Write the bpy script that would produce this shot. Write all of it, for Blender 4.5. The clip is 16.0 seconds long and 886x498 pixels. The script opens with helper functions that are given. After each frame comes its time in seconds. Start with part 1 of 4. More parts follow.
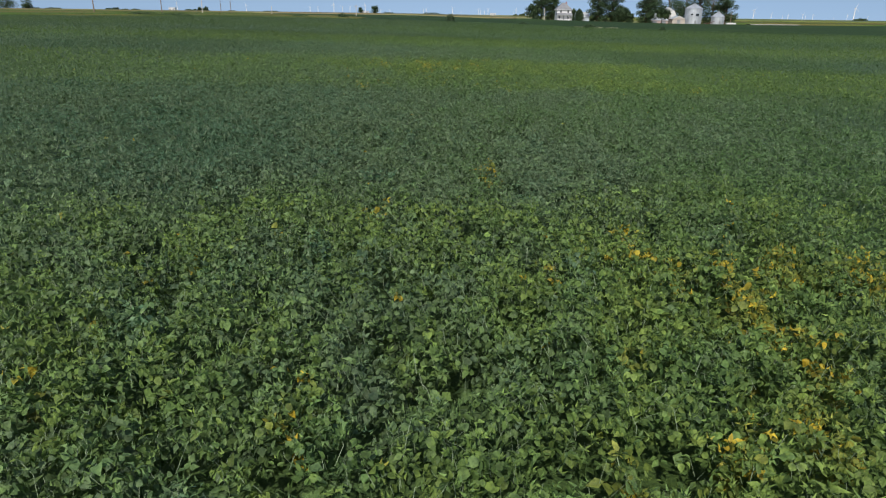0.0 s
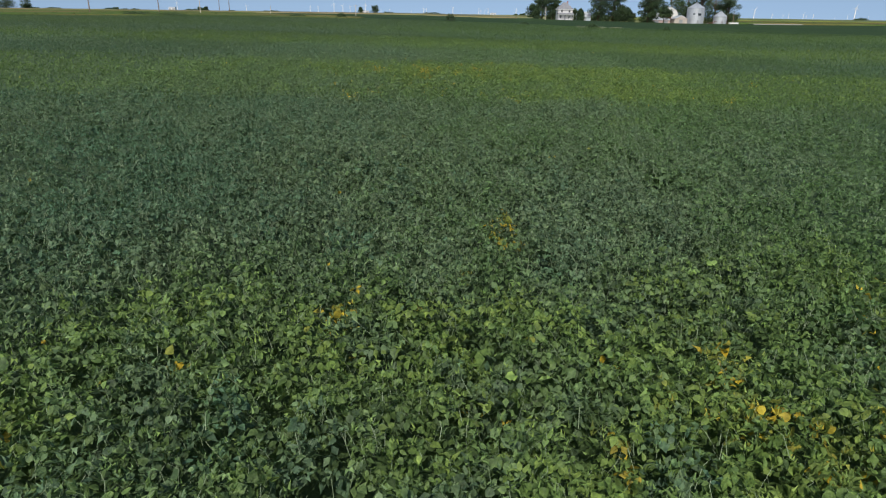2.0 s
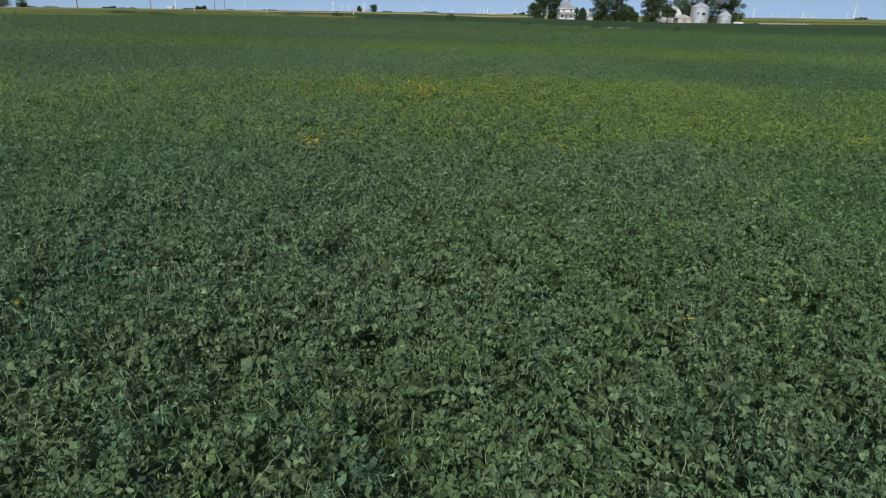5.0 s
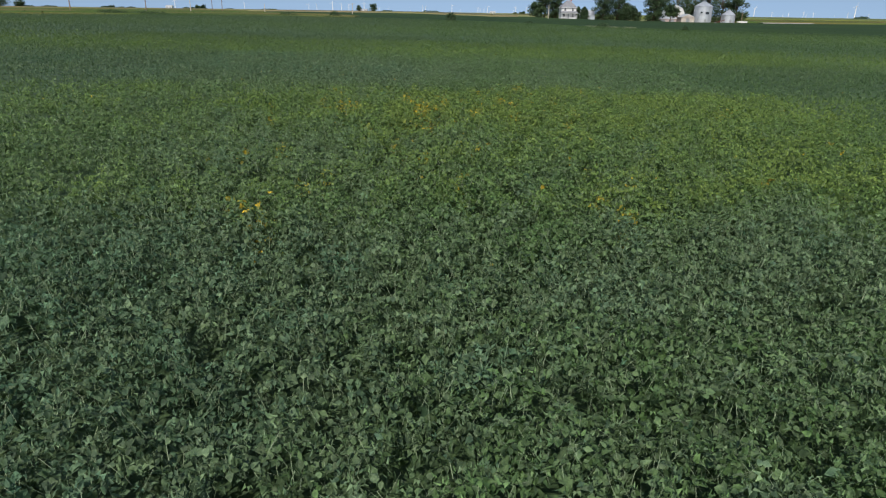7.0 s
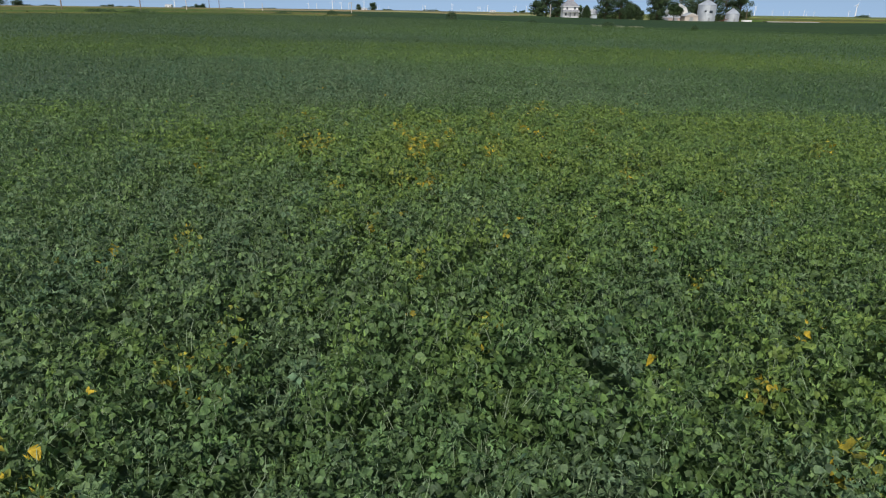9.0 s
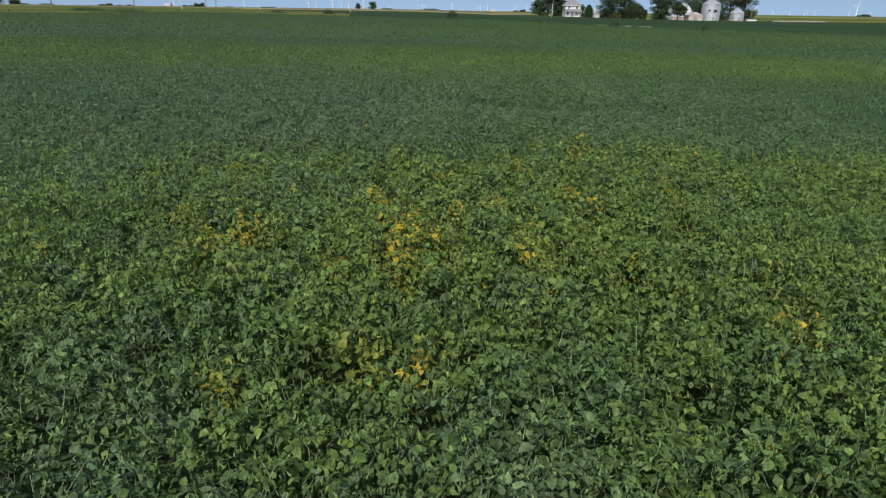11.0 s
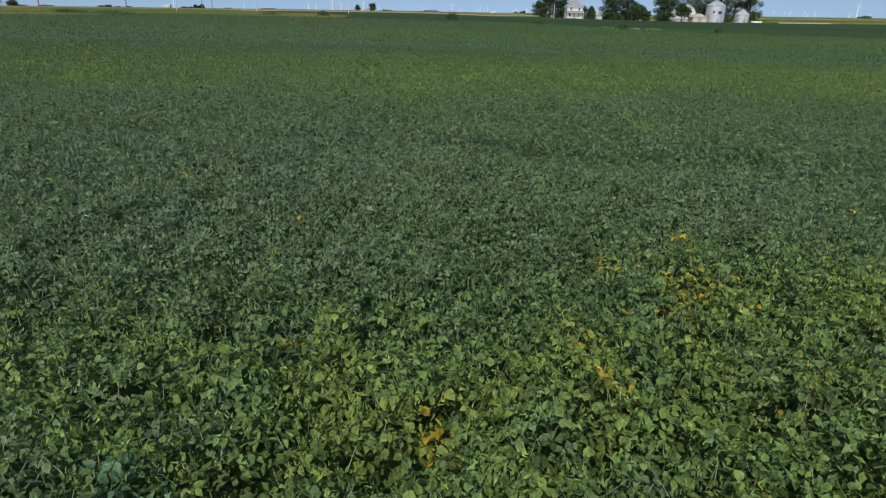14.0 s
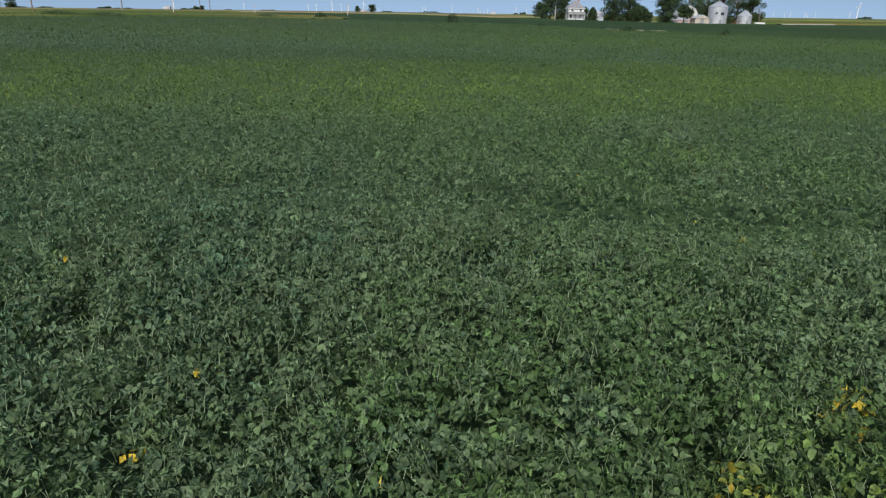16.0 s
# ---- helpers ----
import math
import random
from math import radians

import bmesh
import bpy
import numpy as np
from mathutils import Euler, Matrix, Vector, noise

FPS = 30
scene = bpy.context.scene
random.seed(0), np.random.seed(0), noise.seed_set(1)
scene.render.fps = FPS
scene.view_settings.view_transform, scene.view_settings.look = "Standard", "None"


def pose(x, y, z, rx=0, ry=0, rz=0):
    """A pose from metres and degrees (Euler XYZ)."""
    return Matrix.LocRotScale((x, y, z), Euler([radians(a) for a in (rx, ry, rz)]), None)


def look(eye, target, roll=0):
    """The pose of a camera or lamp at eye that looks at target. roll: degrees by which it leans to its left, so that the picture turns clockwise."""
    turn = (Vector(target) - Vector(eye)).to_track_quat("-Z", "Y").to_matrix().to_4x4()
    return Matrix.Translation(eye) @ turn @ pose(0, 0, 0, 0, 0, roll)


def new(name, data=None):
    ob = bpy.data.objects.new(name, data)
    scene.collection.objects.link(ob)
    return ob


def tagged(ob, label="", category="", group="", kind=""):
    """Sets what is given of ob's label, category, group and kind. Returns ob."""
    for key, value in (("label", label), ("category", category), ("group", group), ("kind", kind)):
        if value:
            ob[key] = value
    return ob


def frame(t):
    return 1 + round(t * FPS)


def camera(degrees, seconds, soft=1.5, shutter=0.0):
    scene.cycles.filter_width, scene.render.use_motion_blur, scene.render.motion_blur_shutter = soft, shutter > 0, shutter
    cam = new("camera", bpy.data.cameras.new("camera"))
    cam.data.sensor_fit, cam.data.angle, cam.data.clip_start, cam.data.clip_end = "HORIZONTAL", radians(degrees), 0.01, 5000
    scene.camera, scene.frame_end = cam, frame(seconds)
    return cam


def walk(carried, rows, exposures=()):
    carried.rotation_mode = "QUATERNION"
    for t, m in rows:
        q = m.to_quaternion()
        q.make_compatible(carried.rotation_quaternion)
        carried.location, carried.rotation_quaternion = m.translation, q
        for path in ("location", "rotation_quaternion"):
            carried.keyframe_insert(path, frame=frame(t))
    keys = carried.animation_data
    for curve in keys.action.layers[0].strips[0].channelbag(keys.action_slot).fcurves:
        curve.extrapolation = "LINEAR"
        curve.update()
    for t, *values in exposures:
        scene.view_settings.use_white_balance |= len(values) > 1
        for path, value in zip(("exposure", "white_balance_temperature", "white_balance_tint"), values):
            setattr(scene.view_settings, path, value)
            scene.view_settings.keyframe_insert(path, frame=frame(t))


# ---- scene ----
cam = camera(70, 16.0, soft=1.2)
# the drone's slow glide over the crop: seconds, eye, aim, lean
PATH = [
    (0, (0.002, 0.001, 3.235), (0.029, 9.366, -0.271), 0.82),
    (0.5, (0.016, 0.581, 3.231), (0.042, 9.944, -0.280), 0.83),
    (1, (0.030, 1.214, 3.228), (0.054, 10.576, -0.284), 0.82),
    (1.5, (0.036, 1.950, 3.227), (0.059, 11.313, -0.285), 0.81),
    (2, (0.029, 2.800, 3.223), (0.052, 12.163, -0.287), 0.81),
    (2.5, (0.012, 3.726, 3.223), (0.036, 13.090, -0.287), 0.81),
    (3, (-0.011, 4.715, 3.232), (0.013, 14.079, -0.279), 0.81),
    (3.5, (-0.051, 5.775, 3.249), (-0.024, 15.137, -0.264), 0.81),
    (4, (-0.098, 6.865, 3.269), (-0.067, 16.228, -0.245), 0.81),
    (6.3, (-0.189, 11.932, 3.259), (-0.149, 21.288, -0.273), 0.84),
    (6.5, (-0.201, 12.347, 3.256), (-0.161, 21.703, -0.275), 0.84),
    (7, (-0.250, 13.390, 3.249), (-0.212, 22.745, -0.283), 0.83),
    (7.5, (-0.317, 14.459, 3.240), (-0.280, 23.813, -0.296), 0.83),
    (8, (-0.363, 15.580, 3.232), (-0.328, 24.932, -0.307), 0.81),
    (8.5, (-0.357, 16.754, 3.229), (-0.323, 26.106, -0.313), 0.79),
    (9, (-0.325, 17.959, 3.234), (-0.290, 27.309, -0.312), 0.78),
    (9.5, (-0.308, 19.178, 3.239), (-0.274, 28.528, -0.309), 0.78),
    (10, (-0.320, 20.423, 3.242), (-0.287, 29.772, -0.307), 0.78),
    (12.3, (-0.416, 25.765, 3.209), (-0.376, 35.107, -0.358), 0.85),
    (12.5, (-0.411, 26.132, 3.209), (-0.372, 35.476, -0.351), 0.85),
    (13, (-0.382, 27.043, 3.213), (-0.345, 36.392, -0.336), 0.84),
    (13.5, (-0.339, 27.939, 3.220), (-0.302, 37.291, -0.322), 0.83),
    (14, (-0.296, 28.805, 3.230), (-0.260, 38.158, -0.309), 0.82),
    (14.5, (-0.270, 29.637, 3.238), (-0.234, 38.992, -0.296), 0.80),
    (15, (-0.262, 30.448, 3.244), (-0.227, 39.805, -0.287), 0.79),
    (15.5, (-0.273, 31.228, 3.249), (-0.239, 40.586, -0.277), 0.78),
    (16, (-0.302, 31.970, 3.259), (-0.269, 41.329, -0.263), 0.77),
]
walk(cam, [(t, look(e, g, r)) for t, e, g, r in PATH])

# ---- light ----
SUN_AZ, SUN_EL = radians(-168), radians(44)      # clockwise from +y; from behind and a little to the left of the flight
world = bpy.data.worlds.new("sky")
scene.world = world
world.use_nodes = True
wn, wl = world.node_tree.nodes, world.node_tree.links
sky = wn.new("ShaderNodeTexSky")
sky.sky_type, sky.sun_disc = "NISHITA", False
sky.sun_elevation, sky.sun_rotation = SUN_EL, SUN_AZ
sky.altitude, sky.air_density, sky.dust_density, sky.ozone_density = 200, 1.0, 1.3, 2.0
# the haze band at the skyline is thin: the sky is read a little above the true height
wco, wadd, wnorm = wn.new("ShaderNodeTexCoord"), wn.new("ShaderNodeVectorMath"), wn.new("ShaderNodeVectorMath")
wadd.inputs[1].default_value, wnorm.operation = (0, 0, 0.26), "NORMALIZE"
wl.new(wco.outputs["Generated"], wadd.inputs[0])
wl.new(wadd.outputs[0], wnorm.inputs[0])
wl.new(wnorm.outputs[0], sky.inputs[0])
tone = wn.new("ShaderNodeMix")
tone.data_type, tone.blend_type = "RGBA", "MULTIPLY"
tone.inputs[0].default_value, tone.inputs[7].default_value = 1.0, (0.935, 0.865, 0.79, 1.0)      # late summer haze
wl.new(sky.outputs[0], tone.inputs[6])
wl.new(tone.outputs[2], wn["Background"].inputs[0])
wn["Background"].inputs[1].default_value = 0.138
sun = new("sun", bpy.data.lights.new("sun", "SUN"))
sun.data.energy, sun.data.angle, sun.data.color = 3.85, radians(0.6), (1.0, 0.95, 0.86)
toward = Vector((math.sin(SUN_AZ) * math.cos(SUN_EL), math.cos(SUN_AZ) * math.cos(SUN_EL), math.sin(SUN_EL)))
sun.matrix_world = look(toward * 50, (0, 0, 0))
scene.view_settings.exposure = 0.315
rng = np.random.default_rng(7)


# ---- materials ----
class Nodes:
    """A small wrapper that makes node materials short to write."""

    def __init__(self, name):
        self.mat = bpy.data.materials.new(name)
        self.mat.use_nodes = True
        self.n, self.l = self.mat.node_tree.nodes, self.mat.node_tree.links
        self.bsdf = self.n["Principled BSDF"]

    def put(self, socket, value):
        if isinstance(value, bpy.types.NodeSocket):
            self.l.new(value, socket)
        else:
            socket.default_value = value

    def mix(self, fac, a, b, mode="MIX"):
        m = self.n.new("ShaderNodeMix")
        m.data_type, m.blend_type = "RGBA", mode
        for sock, v in zip((m.inputs[0], m.inputs[6], m.inputs[7]), (fac, a, b)):
            self.put(sock, v if not isinstance(v, tuple) else (*v, 1.0)[:4])
        return m.outputs[2]

    def math(self, op, a, b=0.0, clamp=False):
        m = self.n.new("ShaderNodeMath")
        m.operation, m.use_clamp = op, clamp
        self.put(m.inputs[0], a)
        self.put(m.inputs[1], b)
        return m.outputs[0]

    def noise(self, scale, detail=3.0, rough=0.55, stretch=(1, 1, 1)):
        co = self.n.new("ShaderNodeTexCoord")
        mp = self.n.new("ShaderNodeMapping")
        mp.inputs["Scale"].default_value = stretch
        tx = self.n.new("ShaderNodeTexNoise")
        tx.inputs["Scale"].default_value, tx.inputs["Detail"].default_value, tx.inputs["Roughness"].default_value = scale, detail, rough
        self.l.new(co.outputs["Object"], mp.inputs[0])
        self.l.new(mp.outputs[0], tx.inputs["Vector"])
        return tx.outputs["Fac"]

    def ramp(self, fac, lo, hi):
        r = self.n.new("ShaderNodeMapRange")
        r.inputs[1].default_value, r.inputs[2].default_value = lo, hi
        self.put(r.inputs[0], fac)
        return r.outputs[0]

    def bump(self, height, strength, distance):
        b = self.n.new("ShaderNodeBump")
        b.inputs["Strength"].default_value, b.inputs["Distance"].default_value = strength, distance
        self.put(b.inputs["Height"], height)
        self.l.new(b.outputs[0], self.bsdf.inputs["Normal"])

    def done(self, color=None, rough=0.7, metal=0.0, spec=0.3):
        if color is not None:
            self.put(self.bsdf.inputs["Base Color"], (*color, 1.0)[:4] if isinstance(color, tuple) else color)
        self.put(self.bsdf.inputs["Roughness"], rough)
        self.bsdf.inputs["Metallic"].default_value = metal
        self.bsdf.inputs["Specular IOR Level"].default_value = spec
        return self.mat


def plain(name, color, rough=0.7, metal=0.0, scale=1.5, amount=0.25, fine=14.0, bump=0.0, stretch=(1, 1, 1)):
    """A surface with stains at one scale and grain at another."""
    m = Nodes(name)
    dark = tuple(c * (1 - amount) for c in color)
    light = tuple(min(1, c * (1 + amount * 0.6)) for c in color)
    broad = m.ramp(m.noise(scale, stretch=stretch), 0.3, 0.7)
    grain = m.noise(fine, 4.0, stretch=stretch)
    col = m.mix(broad, dark, light)
    col = m.mix(m.math("MULTIPLY", grain, 0.5), col, tuple(c * 0.55 for c in color))
    if bump:
        m.bump(grain, 0.6, bump)
    return m.done(col, m.math("ADD", m.math("MULTIPLY", grain, 0.2), rough - 0.1), metal)


def leaf_material(name, green, cool, lime, gold, through_light=0.3, rough=0.5, spec=0.35, teal=None):
    """Leaves: tint.r is how far a leaf has ripened, tint.g its own chance, tint.b how cool and, past 1, how blue it is."""
    m = Nodes(name)
    at = m.n.new("ShaderNodeAttribute")
    at.attribute_name = "tint"
    sp = m.n.new("ShaderNodeSeparateColor")
    m.l.new(at.outputs["Color"], sp.inputs[0])
    r, g, b = sp.outputs
    col = m.mix(m.math("ADD", b, 0.0, True), green, cool)
    col = m.mix(m.math("SUBTRACT", b, 1.0, True), col, teal or cool)
    col = m.mix(m.math("MULTIPLY", r, 2.0, True), col, lime)
    col = m.mix(m.math("SUBTRACT", m.math("MULTIPLY", r, 2.0), 1.0, True), col, gold)
    val = m.math("ADD", m.math("MULTIPLY", g, 0.80), 0.62)
    comb = m.n.new("ShaderNodeCombineColor")
    for i in range(3):
        m.l.new(val, comb.inputs[i])
    col = m.mix(1.0, col, comb.outputs[0], "MULTIPLY")
    veins = m.noise(60.0, 2.0)
    col = m.mix(m.math("MULTIPLY", veins, 0.35), col, tuple(c * 0.5 for c in green))
    blotch = m.ramp(m.noise(24.0, 3.0, 0.65), 0.36, 0.66)
    col = m.mix(1.0, col, m.mix(blotch, (0.62, 0.66, 0.70), (1.30, 1.27, 1.12)), "MULTIPLY")
    m.bump(m.noise(48.0, 3.0), 0.8, 0.016)
    m.done(col, rough, 0.0, spec)
    tr = m.n.new("ShaderNodeBsdfTranslucent")
    m.l.new(m.mix(0.5, col, lime), tr.inputs[0])
    sh = m.n.new("ShaderNodeMixShader")
    sh.inputs[0].default_value = through_light
    m.l.new(m.bsdf.outputs[0], sh.inputs[1])
    m.l.new(tr.outputs[0], sh.inputs[2])
    m.l.new(sh.outputs[0], m.n["Material Output"].inputs[0])
    return m.mat


SOY = leaf_material("soybean_leaf", (0.093, 0.171, 0.063), (0.135, 0.196, 0.116), (0.144, 0.229, 0.061), (0.66, 0.45, 0.034), 0.41, 0.5, 0.25, (0.074, 0.154, 0.10))
PETIOLE = plain("petiole", (0.21, 0.28, 0.17), 0.6, scale=3)
DARK_SOY = leaf_material("dark_crop_leaf", (0.037, 0.069, 0.034), (0.035, 0.066, 0.036), (0.06, 0.1, 0.03), (0.2, 0.2, 0.05), 0.2, 0.9, 0.04)
TREE_LEAF = leaf_material("tree_leaf", (0.058, 0.102, 0.042), (0.044, 0.084, 0.05), (0.06, 0.09, 0.02), (0.2, 0.14, 0.04))
CORN_DRY = leaf_material("ripe_corn_leaf", (0.21, 0.165, 0.08), (0.15, 0.135, 0.065), (0.17, 0.2, 0.05), (0.4, 0.28, 0.1))
CORN_GREEN = leaf_material("corn_leaf", (0.15, 0.2, 0.04), (0.11, 0.16, 0.05), (0.2, 0.22, 0.05), (0.35, 0.28, 0.08))
GRASS = leaf_material("verge_grass", (0.085, 0.145, 0.036), (0.055, 0.092, 0.036), (0.13, 0.145, 0.05), (0.19, 0.15, 0.07), 0.2, 0.9, 0.05)
PALE_GRASS = leaf_material("dry_grass", (0.21, 0.235, 0.16), (0.18, 0.21, 0.14), (0.21, 0.225, 0.15), (0.24, 0.23, 0.16), 0.2, 0.9, 0.05)
BARK = plain("bark", (0.12, 0.09, 0.065), 0.9, scale=2, amount=0.4, bump=0.03)
WHITE_PAINT = plain("white_siding_paint", (0.6, 0.61, 0.62), 0.55, scale=0.6, amount=0.12)
ROOF_GREY = plain("grey_shingle", (0.21, 0.22, 0.24), 0.85, scale=0.8, amount=0.25, bump=0.01)
ROOF_METAL = plain("pale_metal_roof", (0.5, 0.53, 0.56), 0.45, 0.3, scale=0.5, amount=0.15)
GALV = plain("galvanised_steel", (0.40, 0.44, 0.49), 0.55, 0.35, scale=0.4, amount=0.2, stretch=(1, 1, 0.3))
GALV_DARK = plain("dull_steel", (0.3, 0.32, 0.34), 0.5, 0.6, scale=0.6)
PALE_BLUE = plain("pale_blue_siding", (0.36, 0.42, 0.5), 0.6, scale=0.7, amount=0.15)
PINKISH = plain("faded_pinkish_siding", (0.46, 0.36, 0.33), 0.7, scale=0.7, amount=0.25)
TAN = plain("tan_siding", (0.42, 0.385, 0.35), 0.7, scale=0.7, amount=0.2)
RED = plain("faded_red_paint", (0.33, 0.11, 0.07), 0.7, scale=0.9, amount=0.3)
RUST = plain("rusty_red_steel", (0.16, 0.06, 0.045), 0.75, 0.2, scale=0.9, amount=0.35)
GLASS = plain("dark_window_glass", (0.03, 0.04, 0.05), 0.12, scale=1.0)
WOOD_POLE = plain("weathered_pole_wood", (0.2, 0.15, 0.11), 0.9, scale=1.2, amount=0.35)
PALE_POLE = plain("bleached_pole_wood", (0.5, 0.46, 0.4), 0.85, scale=1.2, amount=0.2)
TURBINE = plain("turbine_white", (0.8, 0.8, 0.8), 0.4, scale=0.05, amount=0.06)
GRAVEL = plain("pale_gravel", (0.30, 0.28, 0.25), 0.95, scale=0.4, amount=0.2, bump=0.02)


def ground_material():
    m = Nodes("farm_soil")
    far = m.ramp(m.noise(0.004, 3.0, stretch=(0.5, 2.0, 1)), 0.4, 0.6)
    clod = m.noise(9.0, 6.0)
    soil = m.mix(m.ramp(clod, 0.3, 0.7), (0.010, 0.012, 0.007), (0.022, 0.024, 0.015))
    turf = m.mix(far, (0.09, 0.13, 0.035), (0.22, 0.2, 0.08))
    sep = m.n.new("ShaderNodeSeparateXYZ")
    geo = m.n.new("ShaderNodeNewGeometry")
    m.l.new(geo.outputs["Position"], sep.inputs[0])
    col = m.mix(m.ramp(sep.outputs[1], 190, 240), soil, turf)
    m.bump(clod, 0.7, 0.03)
    return m.done(col, 0.95)


GROUND = ground_material()


# ---- small tools ----
def gz(x, y):
    """Height of the land: it falls gently to the right and far off, and swells under the farmyard."""
    return -0.0022 * np.maximum(np.hypot(x, y) - 480, 0) - 0.65 * np.clip((np.asarray(y, float) - 200) / 140.0, 0, 1) -0.7 * np.tanh(0.038 * np.asarray(x, float)) + 1.2 * np.exp(-((np.asarray(x) - 52) / 36.0) ** 2 - ((np.asarray(y) - 372) / 60.0) ** 2)


def vnoise(x, y, scale, seed):
    """Smooth value noise from 0 to 1 over the plane."""
    u, v = np.asarray(x, float) / scale, np.asarray(y, float) / scale
    i, j = np.floor(u).astype(np.int64), np.floor(v).astype(np.int64)
    f, g = u - i, v - j
    f, g = f * f * (3 - 2 * f), g * g * (3 - 2 * g)

    def h(a, b):
        n = (a * 374761393 + b * 668265263 + seed * 1442695041) & 0x7FFFFFFF
        n = ((n ^ (n >> 13)) * 1274126177) & 0x7FFFFFFF
        return ((n ^ (n >> 16)) & 0xFFFF) / 65535.0
    return (h(i, j) * (1 - f) + h(i + 1, j) * f) * (1 - g) + (h(i, j + 1) * (1 - f) + h(i + 1, j + 1) * f) * g


def plants(x, y, cell, seed):
    """Distance to the nearest plant of a jittered stand, in cells, and that plant's own chance."""
    u, v = np.asarray(x, float) / cell, np.asarray(y, float) / cell
    i, j = np.floor(u).astype(np.int64), np.floor(v).astype(np.int64)
    best, own = np.full(u.shape, 9.0), np.zeros(u.shape)
    for a in (-1, 0, 1):
        for b in (-1, 0, 1):
            h = ((i + a) * 374761393 + (j + b) * 668265263 + seed * 982451653) & 0x7FFFFFFF
            h = ((h ^ (h >> 13)) * 1274126177) & 0x7FFFFFFF
            h = h ^ (h >> 16)
            d = np.hypot(i + a + (h & 255) / 255.0 - u, j + b + ((h >> 8) & 255) / 255.0 - v)
            own = np.where(d < best, ((h >> 16) & 255) / 255.0, own)
            best = np.minimum(best, d)
    return best, own


def raw_mesh(name, verts, faces, mat, tint=None, smooth=True):
    """A mesh from arrays; faces all have the same number of corners."""
    me = bpy.data.meshes.new(name)
    n, k = faces.shape
    me.vertices.add(len(verts))
    me.vertices.foreach_set("co", np.ascontiguousarray(verts, np.float32).ravel())
    me.loops.add(n * k)
    me.loops.foreach_set("vertex_index", np.ascontiguousarray(faces, np.int32).ravel())
    me.polygons.add(n)
    me.polygons.foreach_set("loop_start", np.arange(0, n * k, k, dtype=np.int32))
    if smooth:
        me.polygons.foreach_set("use_smooth", np.ones(n, bool))
    me.update(calc_edges=True)
    me.materials.append(mat)
    if tint is not None:
        a = me.attributes.new("tint", "FLOAT_COLOR", "POINT")
        a.data.foreach_set("color", np.ascontiguousarray(np.c_[tint, np.ones(len(tint))], np.float32).ravel())
    return me


def part(name, bm, material, parent, label=""):
    """Links a bmesh (or a mesh) as one mesh object under a thing or under a part."""
    if isinstance(bm, bmesh.types.BMesh):
        me = bpy.data.meshes.new(name)
        bm.to_mesh(me)
        bm.free()
        me.materials.append(material)
    else:
        me = bm
    ob = new(name, me)
    ob.parent = parent
    return tagged(ob, label)


def thing(name, m, label, category, group="", kind=""):
    ob = new(name)
    ob.matrix_world = m
    return tagged(ob, label, category, group, kind)


def box(bm, x0, y0, z0, x1, y1, z1, bevel=0.0):
    vs = bmesh.ops.create_cube(bm, size=1.0)["verts"]
    for v in vs:
        v.co = Vector(((x0 + x1) / 2 + v.co.x * (x1 - x0), (y0 + y1) / 2 + v.co.y * (y1 - y0), (z0 + z1) / 2 + v.co.z * (z1 - z0)))
    if bevel:
        bmesh.ops.bevel(bm, geom=list({e for v in vs for e in v.link_edges}), offset=bevel, segments=1, affect="EDGES")
    return bm


def boxed(*a, **k):
    return box(bmesh.new(), *a, **k)


def tube(bm, pts, radii, sides=8):
    """A tapered round bar along points."""
    rings = []
    for i, (p, r) in enumerate(zip(pts, radii)):
        p = Vector(p)
        d = Vector(pts[min(i + 1, len(pts) - 1)]) - Vector(pts[max(i - 1, 0)])
        d.normalize()
        u = d.cross(Vector((0.31, 0.95, 0.05))).normalized()
        w = d.cross(u)
        rings.append([bm.verts.new(p + (u * math.cos(a) + w * math.sin(a)) * r) for a in np.linspace(0, 2 * math.pi, sides, endpoint=False)])
    for a, b in zip(rings, rings[1:]):
        for i in range(sides):
            bm.faces.new((a[i], a[(i + 1) % sides], b[(i + 1) % sides], b[i]))
    bm.faces.new(rings[0][::-1])
    bm.faces.new(rings[-1])
    bmesh.ops.recalc_face_normals(bm, faces=bm.faces)
    return bm


def turned(profile, sides=24):
    """A shape turned about z from (radius, height) pairs."""
    bm = bmesh.new()
    rings = [[bm.verts.new((r * math.cos(a), r * math.sin(a), z)) for a in np.linspace(0, 2 * math.pi, sides, endpoint=False)] for r, z in profile]
    for a, b in zip(rings, rings[1:]):
        for i in range(sides):
            bm.faces.new((a[i], a[(i + 1) % sides], b[(i + 1) % sides], b[i]))
    bm.faces.new(rings[0][::-1])
    bm.faces.new(rings[-1])
    return bm


# ---- ground ----
def ground_sheet():
    step = np.concatenate([np.arange(0, 60, 4), np.geomspace(60, 4900, 40)])
    xs = np.concatenate([-step[:0:-1], step])
    ys = np.concatenate([-np.geomspace(4900, 60, 24), np.arange(-56, 420, 7), np.geomspace(420, 4900, 26)])
    gx, gy = np.meshgrid(xs, ys)
    v = np.c_[gx.ravel(), gy.ravel(), gz(gx, gy).ravel()]
    w, h = len(xs), len(ys)
    i = (np.arange(h - 1)[:, None] * w + np.arange(w - 1)).ravel()
    ob = new("ground", raw_mesh("ground", v, np.c_[i, i + 1, i + w + 1, i + w], GROUND, smooth=True))
    return tagged(ob, "flat dark farm soil under crops, turf towards the horizon", "ground", kind="structure")


ground_sheet()

